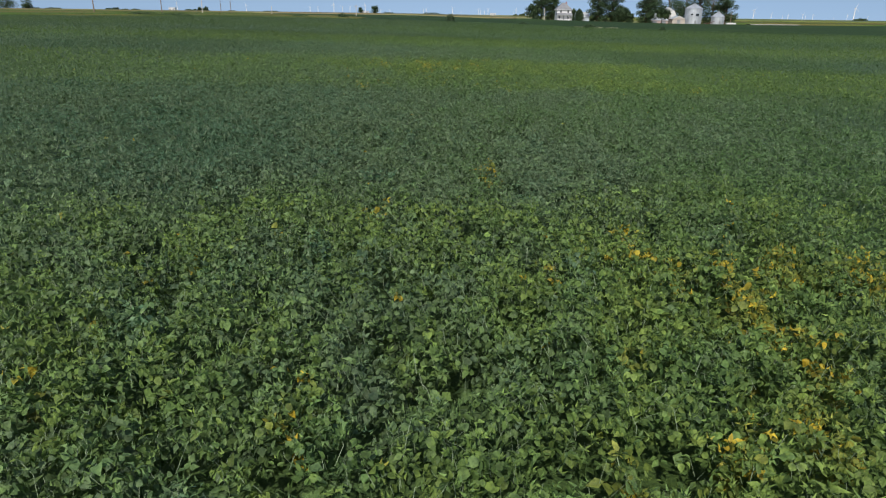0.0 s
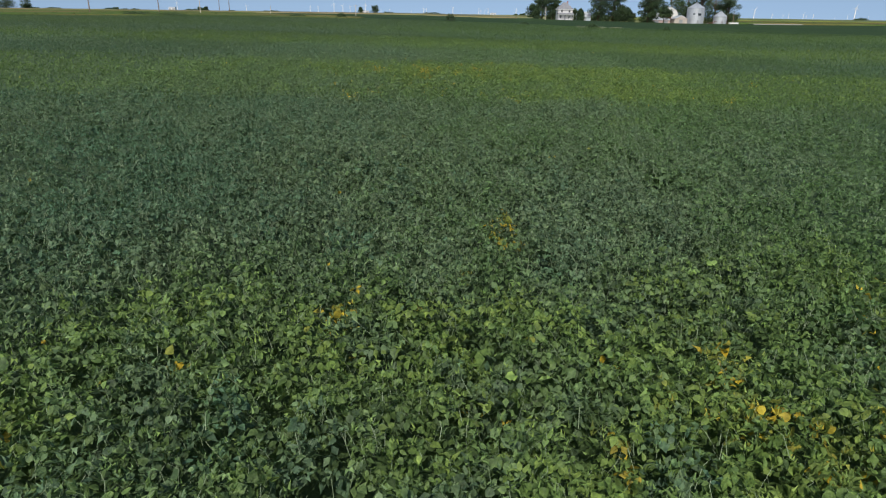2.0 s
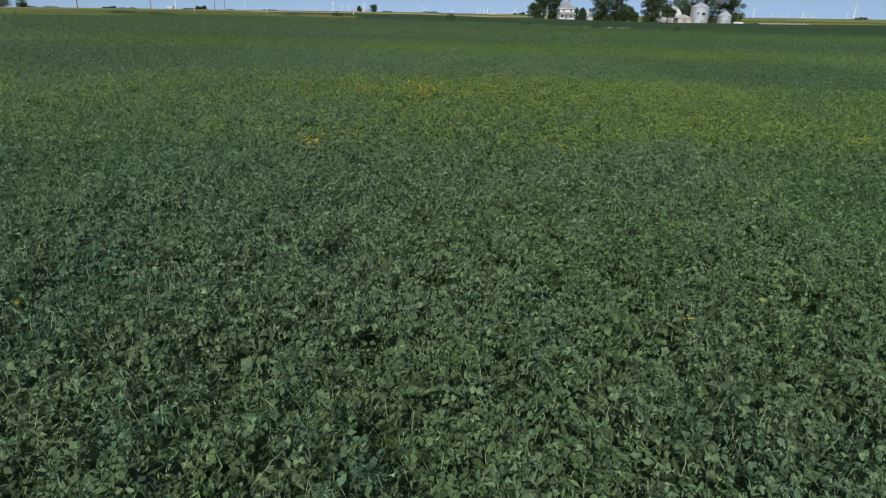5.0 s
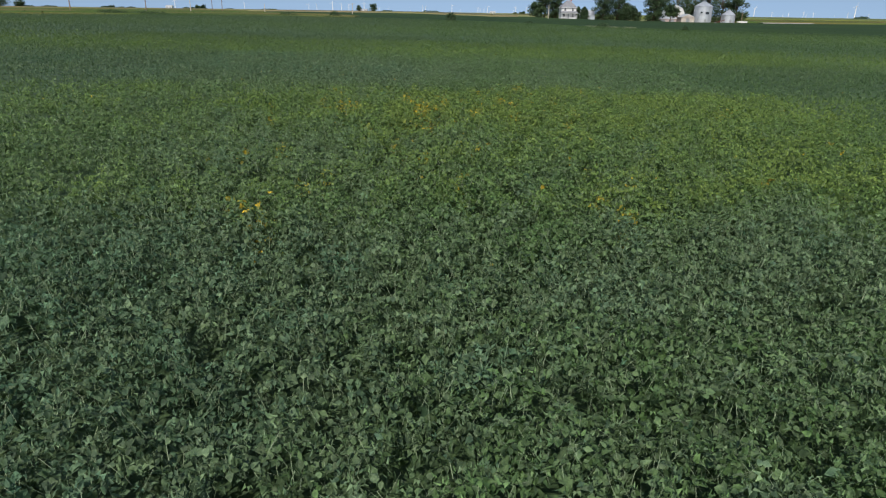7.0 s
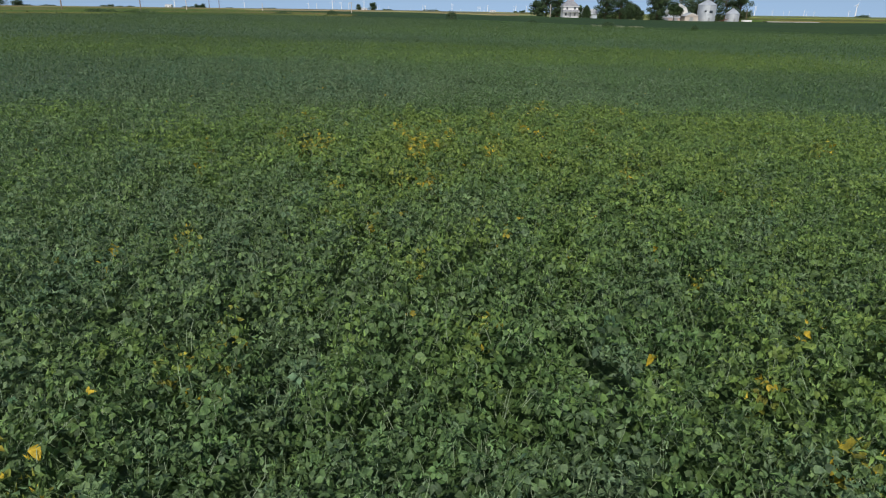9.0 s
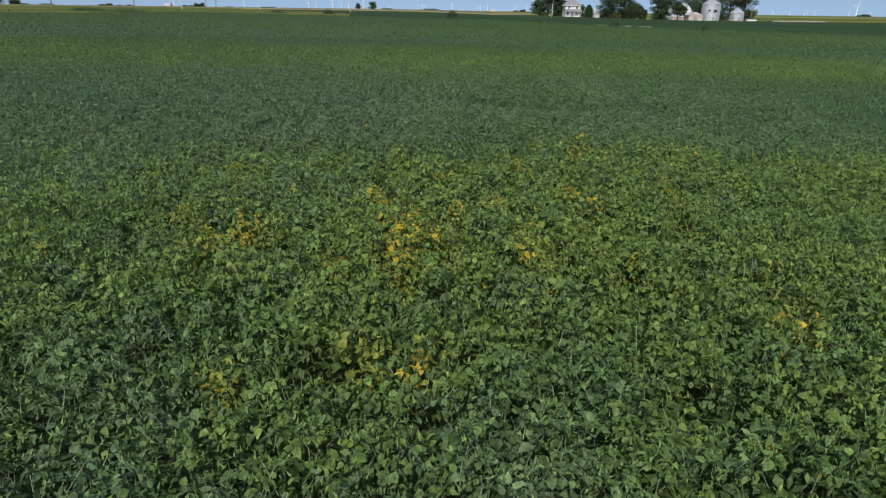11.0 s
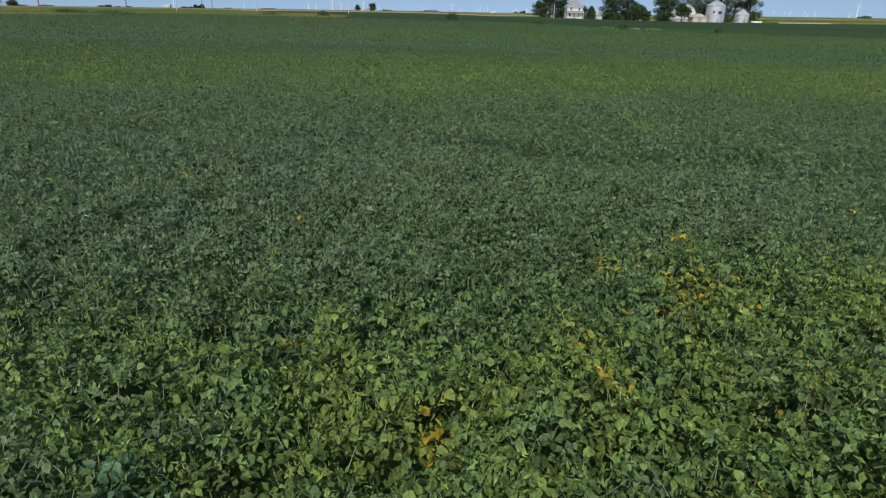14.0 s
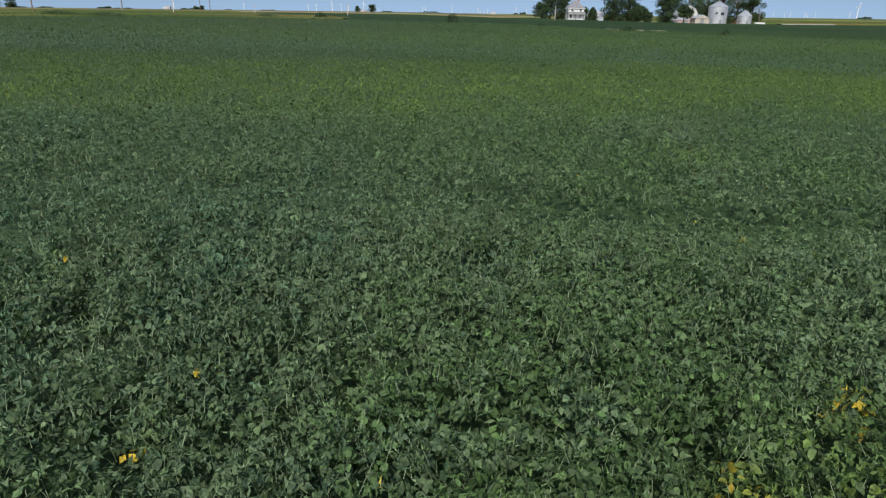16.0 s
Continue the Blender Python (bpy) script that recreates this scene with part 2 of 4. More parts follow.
# ---- the soybean field ----
EDGE_X = [-400, -82, -62, -40, 0, 16, 27, 35, 43, 55, 71, 120, 300]
EDGE_Y = [70, 126, 144, 160, 178, 180, 166, 150, 141, 133, 124, 96, 10]
# plants whose leaves have turned: across, along, how far (0: only paler)
GOLD_START = [(-0.9, 2.75, 0), (-1.3, 2.85, 0), (1.1, 2.85, 2), (1.7, 3.05, 2), (2.4, 3.15, 2), (-0.9, 3.15, 1), (2.0, 3.35, 2), (-2.6, 3.45, 1), (2.5, 3.55, 2), (-0.9, 3.55, 0), (1.4, 4.05, 1), (2.9, 4.05, 4), (2.8, 4.75, 6), (2.85, 5.4, 4), (1.1, 5.65, 0), (-2.4, 5.65, 0), (-1.8, 6.65, 1), (1.1, 5.95, 1), (4.4, 6.0, 8), (2.4, 5.95, 2), (2.9, 6.05, 3), (3.6, 6.3, 6), (2.1, 6.25, 4), (1.5, 6.35, 0), (2.1, 6.85, 3), (3.5, 7.25, 1), (-0.8, 7.45, 4), (3.7, 7.85, 1), (0.3, 8.55, 1), (0.72, 9.58, 5)]
GOLD_MIDDLE = [(-2.3, 20.45, 2), (-2.6, 20.55, 3), (2.1, 20.95, 3), (1.9, 21.65, 1), (-2.1, 21.65, 2), (1.2, 21.75, 1), (-1.9, 22.05, 2), (2.5, 22.35, 1), (0.0, 22.35, 1), (-1.8, 23.15, 1), (-3.5, 23.55, 1), (2.2, 23.65, 1), (-0.5, 23.75, 1), (3.3, 23.75, 1), (0.3, 24.25, 1), (-3.0, 24.25, 2), (2.0, 24.25, 1), (0.1, 24.75, 1), (-1.1, 24.95, 2), (-1.8, 26.45, 2), (4.4, 26.65, 2), (-0.5, 26.65, 2), (-0.9, 26.75, 2), (-4.0, 27.25, 1), (2.6, 27.65, 3), (12.2, 28.45, 3), (8.9, 22.85, 5)]
GOLD_THICK = [(2.9, 28.55, 1), (-1.4, 28.55, 2), (-0.7, 28.65, 3), (1.5, 28.75, 2), (-2.7, 28.85, 2), (-4.4, 28.95, 2), (0.5, 28.95, 4), (-0.85, 29.05, 4), (-0.55, 29.35, 6), (-2.55, 29.3, 6), (-0.9, 29.45, 3), (-2.5, 29.65, 2), (-3.3, 29.75, 2), (0.7, 29.85, 2), (1.1, 30.05, 1), (-0.2, 30.15, 1), (-0.7, 30.35, 3), (-1.1, 30.45, 3), (7.3, 30.45, 5), (-2.3, 30.55, 2), (0.3, 30.75, 2), (-1.2, 30.85, 2), (1.7, 30.85, 2)]
GOLD_END = [(2.9, 30.95, 3), (1.4, 31.15, 2), (-3.0, 31.15, 2), (-1.1, 31.25, 1), (0.7, 31.35, 1), (-3.3, 31.65, 1), (2.95, 31.75, 4), (-0.3, 32.15, 2), (0.9, 32.45, 2), (2.3, 32.55, 1), (4.7, 32.85, 1), (0.8, 33.15, 2), (4.2, 34.15, 2), (2.0, 34.15, 7), (1.4, 34.8, 2), (-2.0, 35.15, 0), (2.4, 35.55, 3), (-1.9, 35.85, 0), (-0.5, 36.75, 0), (-4.0, 37.65, 1), (-3.1, 37.65, 1), (-5.4, 38.55, 1), (4.5, 43.95, 3), (-4.2, 42.05, 1), (-5.6, 54.65, 3)]
GOLD = GOLD_START + GOLD_MIDDLE + GOLD_THICK + GOLD_END
# broader paler patches
LIME = [(4.3, 5.9, 0.5), (4.4, 18.0, 0.5), (8.6, 22.8, 1.4), (5.7, 23.9, 1.2), (-0.7, 29.3, 0.8), (7.2, 30.5, 1.2), (5.3, 22.8, 0.5), (-0.8, 28.8, 0.5), (-0.8, 26.6, 0.5), (4.3, 27.1, 0.5), (2.9, 31.6, 0.6), (4.2, 34.1, 0.6), (4.3, 43.7, 0.5), (1.0, 30.2, 1.7), (3.4, 5.0, 1.3), (2.3, 34.4, 0.8), (1.2, 33.0, 0.6), (3.6, 34.4, 0.7)]


def edge_y(x):
    """Where the soybeans end."""
    return np.interp(x, EDGE_X, EDGE_Y)


def ripeness(x, y):
    """How far the crop has turned, 0 to about 0.6 in broad drifts."""
    wob = 1.3 * (vnoise(x, y, 9.0, 3) - 0.5) + 1.2 * (vnoise(x, y, 1.6, 4) - 0.5)
    yy = y + wob - np.interp(y, [40, 50, 75], [0.17, 0.28, 0.4]) * np.clip(x, -10, 12)

    def band(a, b, s):
        return 1 / (1 + np.exp(-(yy - a) / s)) * 1 / (1 + np.exp((yy - b) / s))
    r = 0.85 * band(-40, 7.9, 0.3) + 0.6 * band(20.9, 33.6, 0.3) + 0.45 * band(26.5, 33.5, 0.5) + 1.15 * band(48.5, 64.5, 0.8) + 0.6 * band(84, 112, 4) + 0.25 * band(120, 150, 5)
    r = r + 0.3 * band(21.5, 33.5, 0.5) / (1 + np.exp(-(x - 4.5) / 1.2))
    floor = np.interp(y, [40, 55], [0.5, 0.55])
    side = floor + (1 - floor) / (1 + np.exp(-(x + 0.8) / np.interp(y, [35, 50], [1.8, 9.0])))
    r = r * side * (0.2 + 1.2 * vnoise(x, y, 1.2, 5)) * (0.6 + 0.6 * vnoise(x, y, 5.0, 6)) * (0.75 + 0.5 * vnoise(x, y, 0.45, 7))
    for a, b, s in LIME:
        r = r + 0.5 * np.exp(-(((x - a) / s) ** 2 + ((y - b) / s) ** 2))
    return 0.55 * np.clip(r, 0, 1)


def gold(x, y):
    g = np.zeros_like(x)
    for a, b, k in GOLD:
        r = 0.09 + 0.028 * k
        g += min(0.6 + 0.2 * k, 1) * np.exp(-(((x - a) / r) ** 2 + ((y - b) / (r * 1.3)) ** 2))
    return np.clip(g, 0, 1)


def coolness(x, y):
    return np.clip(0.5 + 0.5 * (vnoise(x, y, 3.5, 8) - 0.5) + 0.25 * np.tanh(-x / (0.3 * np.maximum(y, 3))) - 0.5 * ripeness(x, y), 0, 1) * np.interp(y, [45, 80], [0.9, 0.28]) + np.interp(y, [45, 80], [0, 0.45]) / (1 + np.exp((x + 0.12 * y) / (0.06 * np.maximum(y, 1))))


def furrow(x, y):
    """A bare wheel track across the rows."""
    east = 1 / (1 + np.exp(-(x - 0.2) * 3))
    mid = 40.55 - 0.5 * east - 0.05 * np.maximum(x, 0)
    return np.exp(-((y - mid) / (0.26 + 0.14 * east)) ** 2) * (0.4 + 0.6 * east) * (0.65 + 0.5 * vnoise(x, y, 1.1, 71))


def canopy(x, y):
    """Height of the leaf tops above the soil."""
    d, own = plants(x, y, 0.30, 11)
    h = 0.585 + 0.16 * own - 0.2 * (own < 0.07) + 0.27 * np.clip(1 - 1.5 * d * d, -0.6, 1) + 0.10 * vnoise(x, y, 1.3, 12) + 0.06 * vnoise(x, y, 6.0, 13)
    return h - 0.62 * np.minimum(furrow(x, y), 1) - 0.08 * gold(x, y) * (vnoise(x, y, 0.3, 15) > 0.5)


def nearness(x, y):
    """Closest distance from which the flight looks at a spot (1e9: never)."""
    ahead = np.maximum(np.maximum(2.2, (np.abs(x) - 0.6) / 0.72), y - 32)
    return np.where((ahead <= y + 0.6) & (y > 1.5), np.hypot(ahead, x), 1e9)


def leaf_batch(px, py, pz, az, tilt, roll, size, tint, style, slim=None):
    """Leaflets as small bent blades. style 8: rounded, 6: cupped ovate, 4: six-cornered, 2: folded diamond, 1: a bare tip."""
    n = len(px)
    if style == 8:
        t = np.array([(0, 0, 0), (0.26, 0.08, .05), (0.40, 0.36, .07), (0.27, 0.70, .03), (0, 1.05, -.14), (-0.27, 0.70, .03), (-0.40, 0.36, .07), (-0.26, 0.08, .05), (0, 0.42, -.03)])
        f = np.array([(8, a, (a + 1) % 8) for a in range(8)])
    elif style == 6:
        t = np.array([(0, 0, 0), (0.40, 0.20, .09), (0.38, 0.62, .07), (0, 1.02, -.18), (-0.38, 0.62, .07), (-0.40, 0.20, .09), (0, 0.44, -.04)])
        f = np.array([(6, a, (a + 1) % 6) for a in range(6)])
    elif style == 1:
        t = np.array([(0.30, 0, 0), (0, 1.0, 0.05), (-0.30, 0.1, 0.0)])
        f = np.array([(0, 1, 2)])
    elif style == 4:
        t = np.array([(0, 0, 0), (0.37, 0.25, .06), (0.27, 0.66, .03), (0, 1.05, -.12), (-0.27, 0.66, .03), (-0.37, 0.25, .06)])
        f = np.array([(0, 1, 2), (0, 2, 3), (0, 3, 4), (0, 4, 5)])
    else:
        t = np.array([(0, 0, 0), (0.33, 0.42, .07), (0, 1.0, -.05), (-0.33, 0.42, .07)])
        f = np.array([(0, 1, 2), (0, 2, 3)])
    k = len(t)
    v = t[None] * size[:, None, None]
    if style == 6:      # some cup, some droop, and the two halves differ
        v[:, :, 2] *= rng.normal(0.9, 0.8, n)[:, None]
        v[:, 1:3, 2] += (size * rng.normal(0, 0.10, n))[:, None]
        v[:, 3, 2] -= size * rng.normal(0.08, 0.16, n)
    v[:, :, 0] *= ((0.8 + 0.35 * rng.random(n)) * (1 if slim is None else slim))[:, None]
    cr, sr = np.cos(roll)[:, None], np.sin(roll)[:, None]
    x, y, z = v[:, :, 0] * cr + v[:, :, 2] * sr, v[:, :, 1], -v[:, :, 0] * sr + v[:, :, 2] * cr
    ct, st = np.cos(tilt)[:, None], np.sin(tilt)[:, None]
    y, z = y * ct + z * st, -y * st + z * ct
    ca, sa = np.cos(az)[:, None], np.sin(az)[:, None]
    out = np.stack([x * ca - y * sa + px[:, None], x * sa + y * ca + py[:, None], z + pz[:, None]], -1).reshape(-1, 3)
    faces = (np.arange(n)[:, None, None] * k + f[None]).reshape(-1, 3)
    tint = np.repeat(tint, k, 0)
    if style == 8:
        tint[:, 1] += np.tile(np.r_[-0.1, np.full(k - 2, 0.09), -0.13], n)      # paler margins, darker heart
    elif style == 6:
        # paler margins and tip, with a painted light gradient across the leaf
        tint[:, 1] += np.tile([-0.22, 0.13, 0.17, 0.22, 0.17, 0.13, -0.18], n) + np.repeat(rng.normal(0, 0.1, n), k)
    elif style == 4:
        tint[:, 1] += np.tile(np.r_[-0.2, -0.02, 0.08, 0.16, 0.08, -0.02], n)      # paler towards the tip
    return out, faces, tint


def leaf_tint(x, y):
    n = len(x)
    r, g = ripeness(x, y), gold(x, y)
    off = nearness(x, y)
    turned_leaf = rng.random(n) < 0.7 * g ** 2.5 * np.interp(off, [15, 40], [1, 0.7]) + (0.0004 + 0.005 * r) * np.interp(off, [12, 20], [1, 0.6])
    pale = r + np.interp(off, [6, 12, 22, 35], [0.36, 0.17, 0.2, 0.4]) * (rng.random(n) - 0.42) * (r > 0.06) + 0.62 * g * rng.random(n) + 0.10 * np.clip(r / 0.15, 0, 1) * np.interp(off, [10, 25], [0, 1])
    ripe = np.where(turned_leaf, 0.55 + 0.40 * rng.random(n), np.clip(pale, 0, 0.52 + 0.12 * g))
    own = np.clip(0.5 + np.interp(off, [6, 12, 35, 90], [0.26, 0.28, 0.25, 0.13]) * np.interp(r, [0.05, 0.2], [1.5, 1.0]) * rng.standard_normal(n), 0, 1.25)
    _, plant = plants(x, y, 0.42, 11)      # each plant has a hue and a tone of its own
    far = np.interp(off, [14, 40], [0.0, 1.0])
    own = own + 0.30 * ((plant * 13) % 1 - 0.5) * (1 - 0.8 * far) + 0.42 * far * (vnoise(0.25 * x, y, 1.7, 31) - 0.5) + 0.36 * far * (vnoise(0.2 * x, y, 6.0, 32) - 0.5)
    # tone lowered with viewing distance, in place of shade among fine leaves
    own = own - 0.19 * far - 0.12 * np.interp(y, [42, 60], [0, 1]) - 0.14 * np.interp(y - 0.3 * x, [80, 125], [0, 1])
    own = own - 0.26 * np.interp(y, [30, 70], [0, 1]) / (1 + np.exp((x + 0.22 * y) / (0.07 * np.maximum(y, 1))))      # leaf tone darkens to the west, from 30 m on
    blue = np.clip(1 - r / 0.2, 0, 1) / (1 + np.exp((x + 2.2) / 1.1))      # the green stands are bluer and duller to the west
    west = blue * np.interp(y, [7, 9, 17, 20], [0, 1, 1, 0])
    # viewing distance also lightens ripe leaves and darkens green ones
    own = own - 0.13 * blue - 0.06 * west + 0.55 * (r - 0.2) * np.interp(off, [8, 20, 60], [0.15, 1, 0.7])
    ripe = np.where(turned_leaf, ripe, np.clip(ripe + np.interp(off, [6, 12], [0.6, 0.36]) * (plant - 0.55) * np.clip(r / 0.2, 0, 1) * (1 - 0.5 * far), 0, np.maximum(0.5, ripe)))
    cool = np.clip(coolness(x, y) + 0.7 * ((plant * 7) % 1 - 0.5) * (1 - 0.5 * far) + 0.22 * rng.standard_normal(n), 0, 1)
    teal = ((plant * 29) % 1 < 0.10) * (0.4 + 0.5 * rng.random(n)) * (1 - 0.6 * far) + (rng.random(n) < 0.04)
    teal = teal + np.clip(1.9 * vnoise(x, y, 2.1, 44) - 0.85 - 0.15 * np.tanh(x / 3), 0, 0.5) + 0.3 * blue + 0.2 * west      # bluer stands a few paces wide
    return np.c_[ripe, own.clip(0.02, 1.35), cool + np.clip(teal, 0, 1) * np.where(turned_leaf, 0, 1 - np.clip(ripe, 0, 0.5))]


def spots(x0, x1, y0, y1, density, near, far):
    n = int((x1 - x0) * (y1 - y0) * density)
    x, y = rng.uniform(x0, x1, n), rng.uniform(y0, y1, n)
    d = nearness(x, y)
    keep = (d >= near) & (d < far) & (y < edge_y(x))
    return x[keep], y[keep]


SUNWARD = math.atan2(-toward.x, toward.y)      # leaves turn their faces towards the sun


def sprigs(x, y, size, style, stalks=0.0, deep=0.0, young=False):
    """Trifoliate leaves: three leaflets on each stalk tip. young: small pale ones that stand up at the plant's top."""
    n = len(x)
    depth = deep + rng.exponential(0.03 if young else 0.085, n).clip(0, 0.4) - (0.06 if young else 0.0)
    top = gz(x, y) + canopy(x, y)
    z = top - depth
    az = np.where(rng.random(n) < 0.5, rng.vonmises(SUNWARD, 1.2, n), rng.uniform(0, 2 * np.pi, n))
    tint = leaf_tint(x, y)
    vs, fs, ts, off = [], [], [], 0
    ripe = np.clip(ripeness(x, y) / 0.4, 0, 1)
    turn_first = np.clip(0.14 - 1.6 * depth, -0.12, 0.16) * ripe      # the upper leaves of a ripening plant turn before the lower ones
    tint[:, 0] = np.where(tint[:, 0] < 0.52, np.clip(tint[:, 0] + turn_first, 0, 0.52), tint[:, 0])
    # tone follows: lighter upper leaves, darker lower ones
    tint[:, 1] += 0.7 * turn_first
    size = size * (1.0 if deep else 0.84 + 0.20 * ripe) * (1.0 if deep else rng.uniform(0.8, 1.25, n))      # greener stands have smaller, steeper leaves
    upright = rng.random(n) < (0.25 if deep else 0.85 if young else 0.54 - 0.26 * ripe)
    slim = np.where(upright, 0.54, 1.0)
    base_tilt = np.where(upright, rng.normal(-0.85, 0.3, n), rng.normal(0.5, 0.42, n))
    lift = 0.70 * (1 - 0.6 * ripe) if young else 0.0
    for turn in (0.0, 1.35, -1.35):
        a = az + turn + rng.normal(0, 0.25, n)
        s = size * rng.uniform(0.75, 1.2, n)
        # deeper leaves get a darker tone: canopy shade put into the tint
        shift = np.c_[np.zeros(n), rng.normal(0, 0.12, n) - 0.5 * depth + lift, np.zeros(n)]
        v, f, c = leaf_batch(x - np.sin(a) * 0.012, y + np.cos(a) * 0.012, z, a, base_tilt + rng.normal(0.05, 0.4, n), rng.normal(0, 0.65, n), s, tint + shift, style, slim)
        vs.append(v)
        fs.append(f + off)
        ts.append(c)
        off += len(v)
    leaves = np.concatenate(vs), np.concatenate(fs), np.concatenate(ts)
    if not stalks:
        return leaves, None
    # thin bowed flat stalks, some of them standing clear of the leaves
    pick = rng.random(n) < stalks * (1.3 - 0.4 * ripe)
    x, y, z = x[pick], y[pick], np.maximum(z, top - 0.10)[pick]
    n = len(x)
    ln = rng.uniform(0.05, 0.16, n)
    lean = rng.normal(0, 0.55, (n, 2))
    rise = np.where(rng.random(n) < 0.5, rng.uniform(0.01, 0.05, n), 0.0)
    foot = np.c_[x + lean[:, 0] * ln, y + lean[:, 1] * ln, z - ln]
    tip = np.c_[x - lean[:, 0] * rise, y - lean[:, 1] * rise, z + rise]
    knee = 0.45 * foot + 0.55 * tip + np.c_[rng.normal(0, 0.026, (n, 2)), np.full(n, 0.035)]
    w = rng.uniform(0.001, 0.0022, n) * np.interp(nearness(x, y), [4, 8, 16], [0.95, 1.4, 2.0])
    turn = rng.uniform(0, np.pi, n)
    side = np.c_[np.cos(turn) * w, np.sin(turn) * w * 0.5, np.zeros(n)]
    sv = np.stack([foot - side, foot + side, knee - side * 0.9, knee + side * 0.9, tip - side * 0.5, tip + side * 0.5], 1).reshape(-1, 3)
    sf = np.array([(0, 1, 3), (0, 3, 2), (2, 3, 5), (2, 5, 4)])
    return leaves, (sv, (np.arange(n)[:, None, None] * 6 + sf).reshape(-1, 3))


def crowd(x, y, size, drop, up=0.45, stand=0.4, spread=1.0, style=2):
    """Single broad blades for the crop farther off."""
    n = len(x)
    z = gz(x, y) + canopy(x, y) - rng.exponential(drop, n).clip(0, 0.4)
    up_right = rng.random(n) < stand
    tilt = np.where(up_right, rng.normal(-1.0, 0.3, n), rng.normal(up, 0.45 * spread, n))
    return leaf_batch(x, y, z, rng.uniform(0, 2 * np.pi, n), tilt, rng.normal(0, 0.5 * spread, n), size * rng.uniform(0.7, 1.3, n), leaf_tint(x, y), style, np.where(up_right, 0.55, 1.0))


field = thing("soybean_field", Matrix(), "dense green soybean crop with yellowing drifts on flat farmland", "soybean crop", kind="stuff")


def add_foliage(name, data, mat=None, label="", smooth=True):
    ob = part(name, raw_mesh(name, data[0], data[1], mat or SOY, data[2] if len(data) > 2 else None, smooth), None, field, label)
    tagged(ob, kind="stuff")
    return ob


def build_soybeans():
    for reach, near, far, dense, size, style, stalk in ((5, 0, 4.3, 210, 0.055, 6, 0.75), (5, 4.3, 5.4, 220, 0.055, 4, 0.7), (7, 5.4, 7.6, 215, 0.057, 2, 0.45), (11, 7.6, 10.5, 140, 0.060, 2, 0.2), (17, 10.5, 17, 185, 0.060, 1, 0.1)):
        x, y = spots(-reach, reach, 1.5, 34 + reach, dense, near, far)
        leaves, stalks = sprigs(x, y, size, style, stalk)
        add_foliage("leaves", leaves)
        add_foliage("leaf_stalks", stalks, PETIOLE, "thin pale green leaf stalks")
    for reach, near, far, dense, size, style in ((5, 0, 5.4, 130, 0.042, 1), (8, 5.4, 9, 130, 0.044, 1), (17, 9, 17, 85, 0.050, 1)):
        x, y = spots(-reach, reach, 1.5, 34 + reach, dense, near, far)
        add_foliage("young_leaves", sprigs(x, y, size, style, 0.0, 0.0, True)[0], None, "small pale upright young leaves")
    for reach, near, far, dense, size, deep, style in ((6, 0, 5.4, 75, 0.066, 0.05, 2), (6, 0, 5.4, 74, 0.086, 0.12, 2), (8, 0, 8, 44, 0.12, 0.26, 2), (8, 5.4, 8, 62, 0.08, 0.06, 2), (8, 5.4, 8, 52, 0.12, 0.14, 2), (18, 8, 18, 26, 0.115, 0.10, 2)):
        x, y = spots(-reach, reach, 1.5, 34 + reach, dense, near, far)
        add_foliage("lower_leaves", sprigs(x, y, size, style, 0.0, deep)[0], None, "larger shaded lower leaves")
    x, y = spots(-34, 34, -12, 45, 8, 1e8, 2e9)
    add_foliage("outlying_leaves", crowd(x, y, 0.22, 0.06, 0.4, 0.4))
    x, y = spots(-38, 38, 5, 74, 160, 17, 40)
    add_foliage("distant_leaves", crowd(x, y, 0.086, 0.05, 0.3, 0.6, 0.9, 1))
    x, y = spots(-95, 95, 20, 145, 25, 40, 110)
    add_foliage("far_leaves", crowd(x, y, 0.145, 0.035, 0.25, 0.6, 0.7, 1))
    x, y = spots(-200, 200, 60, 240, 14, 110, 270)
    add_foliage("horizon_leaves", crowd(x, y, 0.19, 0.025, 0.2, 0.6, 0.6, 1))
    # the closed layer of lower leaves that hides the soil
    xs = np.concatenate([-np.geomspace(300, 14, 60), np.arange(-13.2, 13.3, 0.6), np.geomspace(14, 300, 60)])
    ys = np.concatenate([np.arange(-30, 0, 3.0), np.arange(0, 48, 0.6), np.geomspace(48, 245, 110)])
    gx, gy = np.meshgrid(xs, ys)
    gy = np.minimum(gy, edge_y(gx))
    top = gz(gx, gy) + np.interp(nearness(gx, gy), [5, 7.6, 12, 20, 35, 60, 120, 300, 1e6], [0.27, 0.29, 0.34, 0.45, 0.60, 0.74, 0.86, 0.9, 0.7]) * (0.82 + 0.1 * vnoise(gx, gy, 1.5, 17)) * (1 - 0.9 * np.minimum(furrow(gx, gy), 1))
    v = np.c_[gx.ravel(), gy.ravel(), top.ravel()]
    w, h = len(xs), len(ys)
    i = (np.arange(h - 1)[:, None] * w + np.arange(w - 1)).ravel()
    fx, fy = gx.ravel(), gy.ravel()
    # low tone close by and out of view: leaf self-shadow in the tint
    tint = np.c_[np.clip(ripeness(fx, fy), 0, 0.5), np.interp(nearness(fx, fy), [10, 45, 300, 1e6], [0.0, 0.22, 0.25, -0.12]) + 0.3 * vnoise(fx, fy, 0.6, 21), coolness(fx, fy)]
    add_foliage("lower_canopy", (v, np.c_[i, i + 1, i + w + 1, i + w], tint), None, "closed layer of lower leaves with shade put into its colour")


build_soybeans()


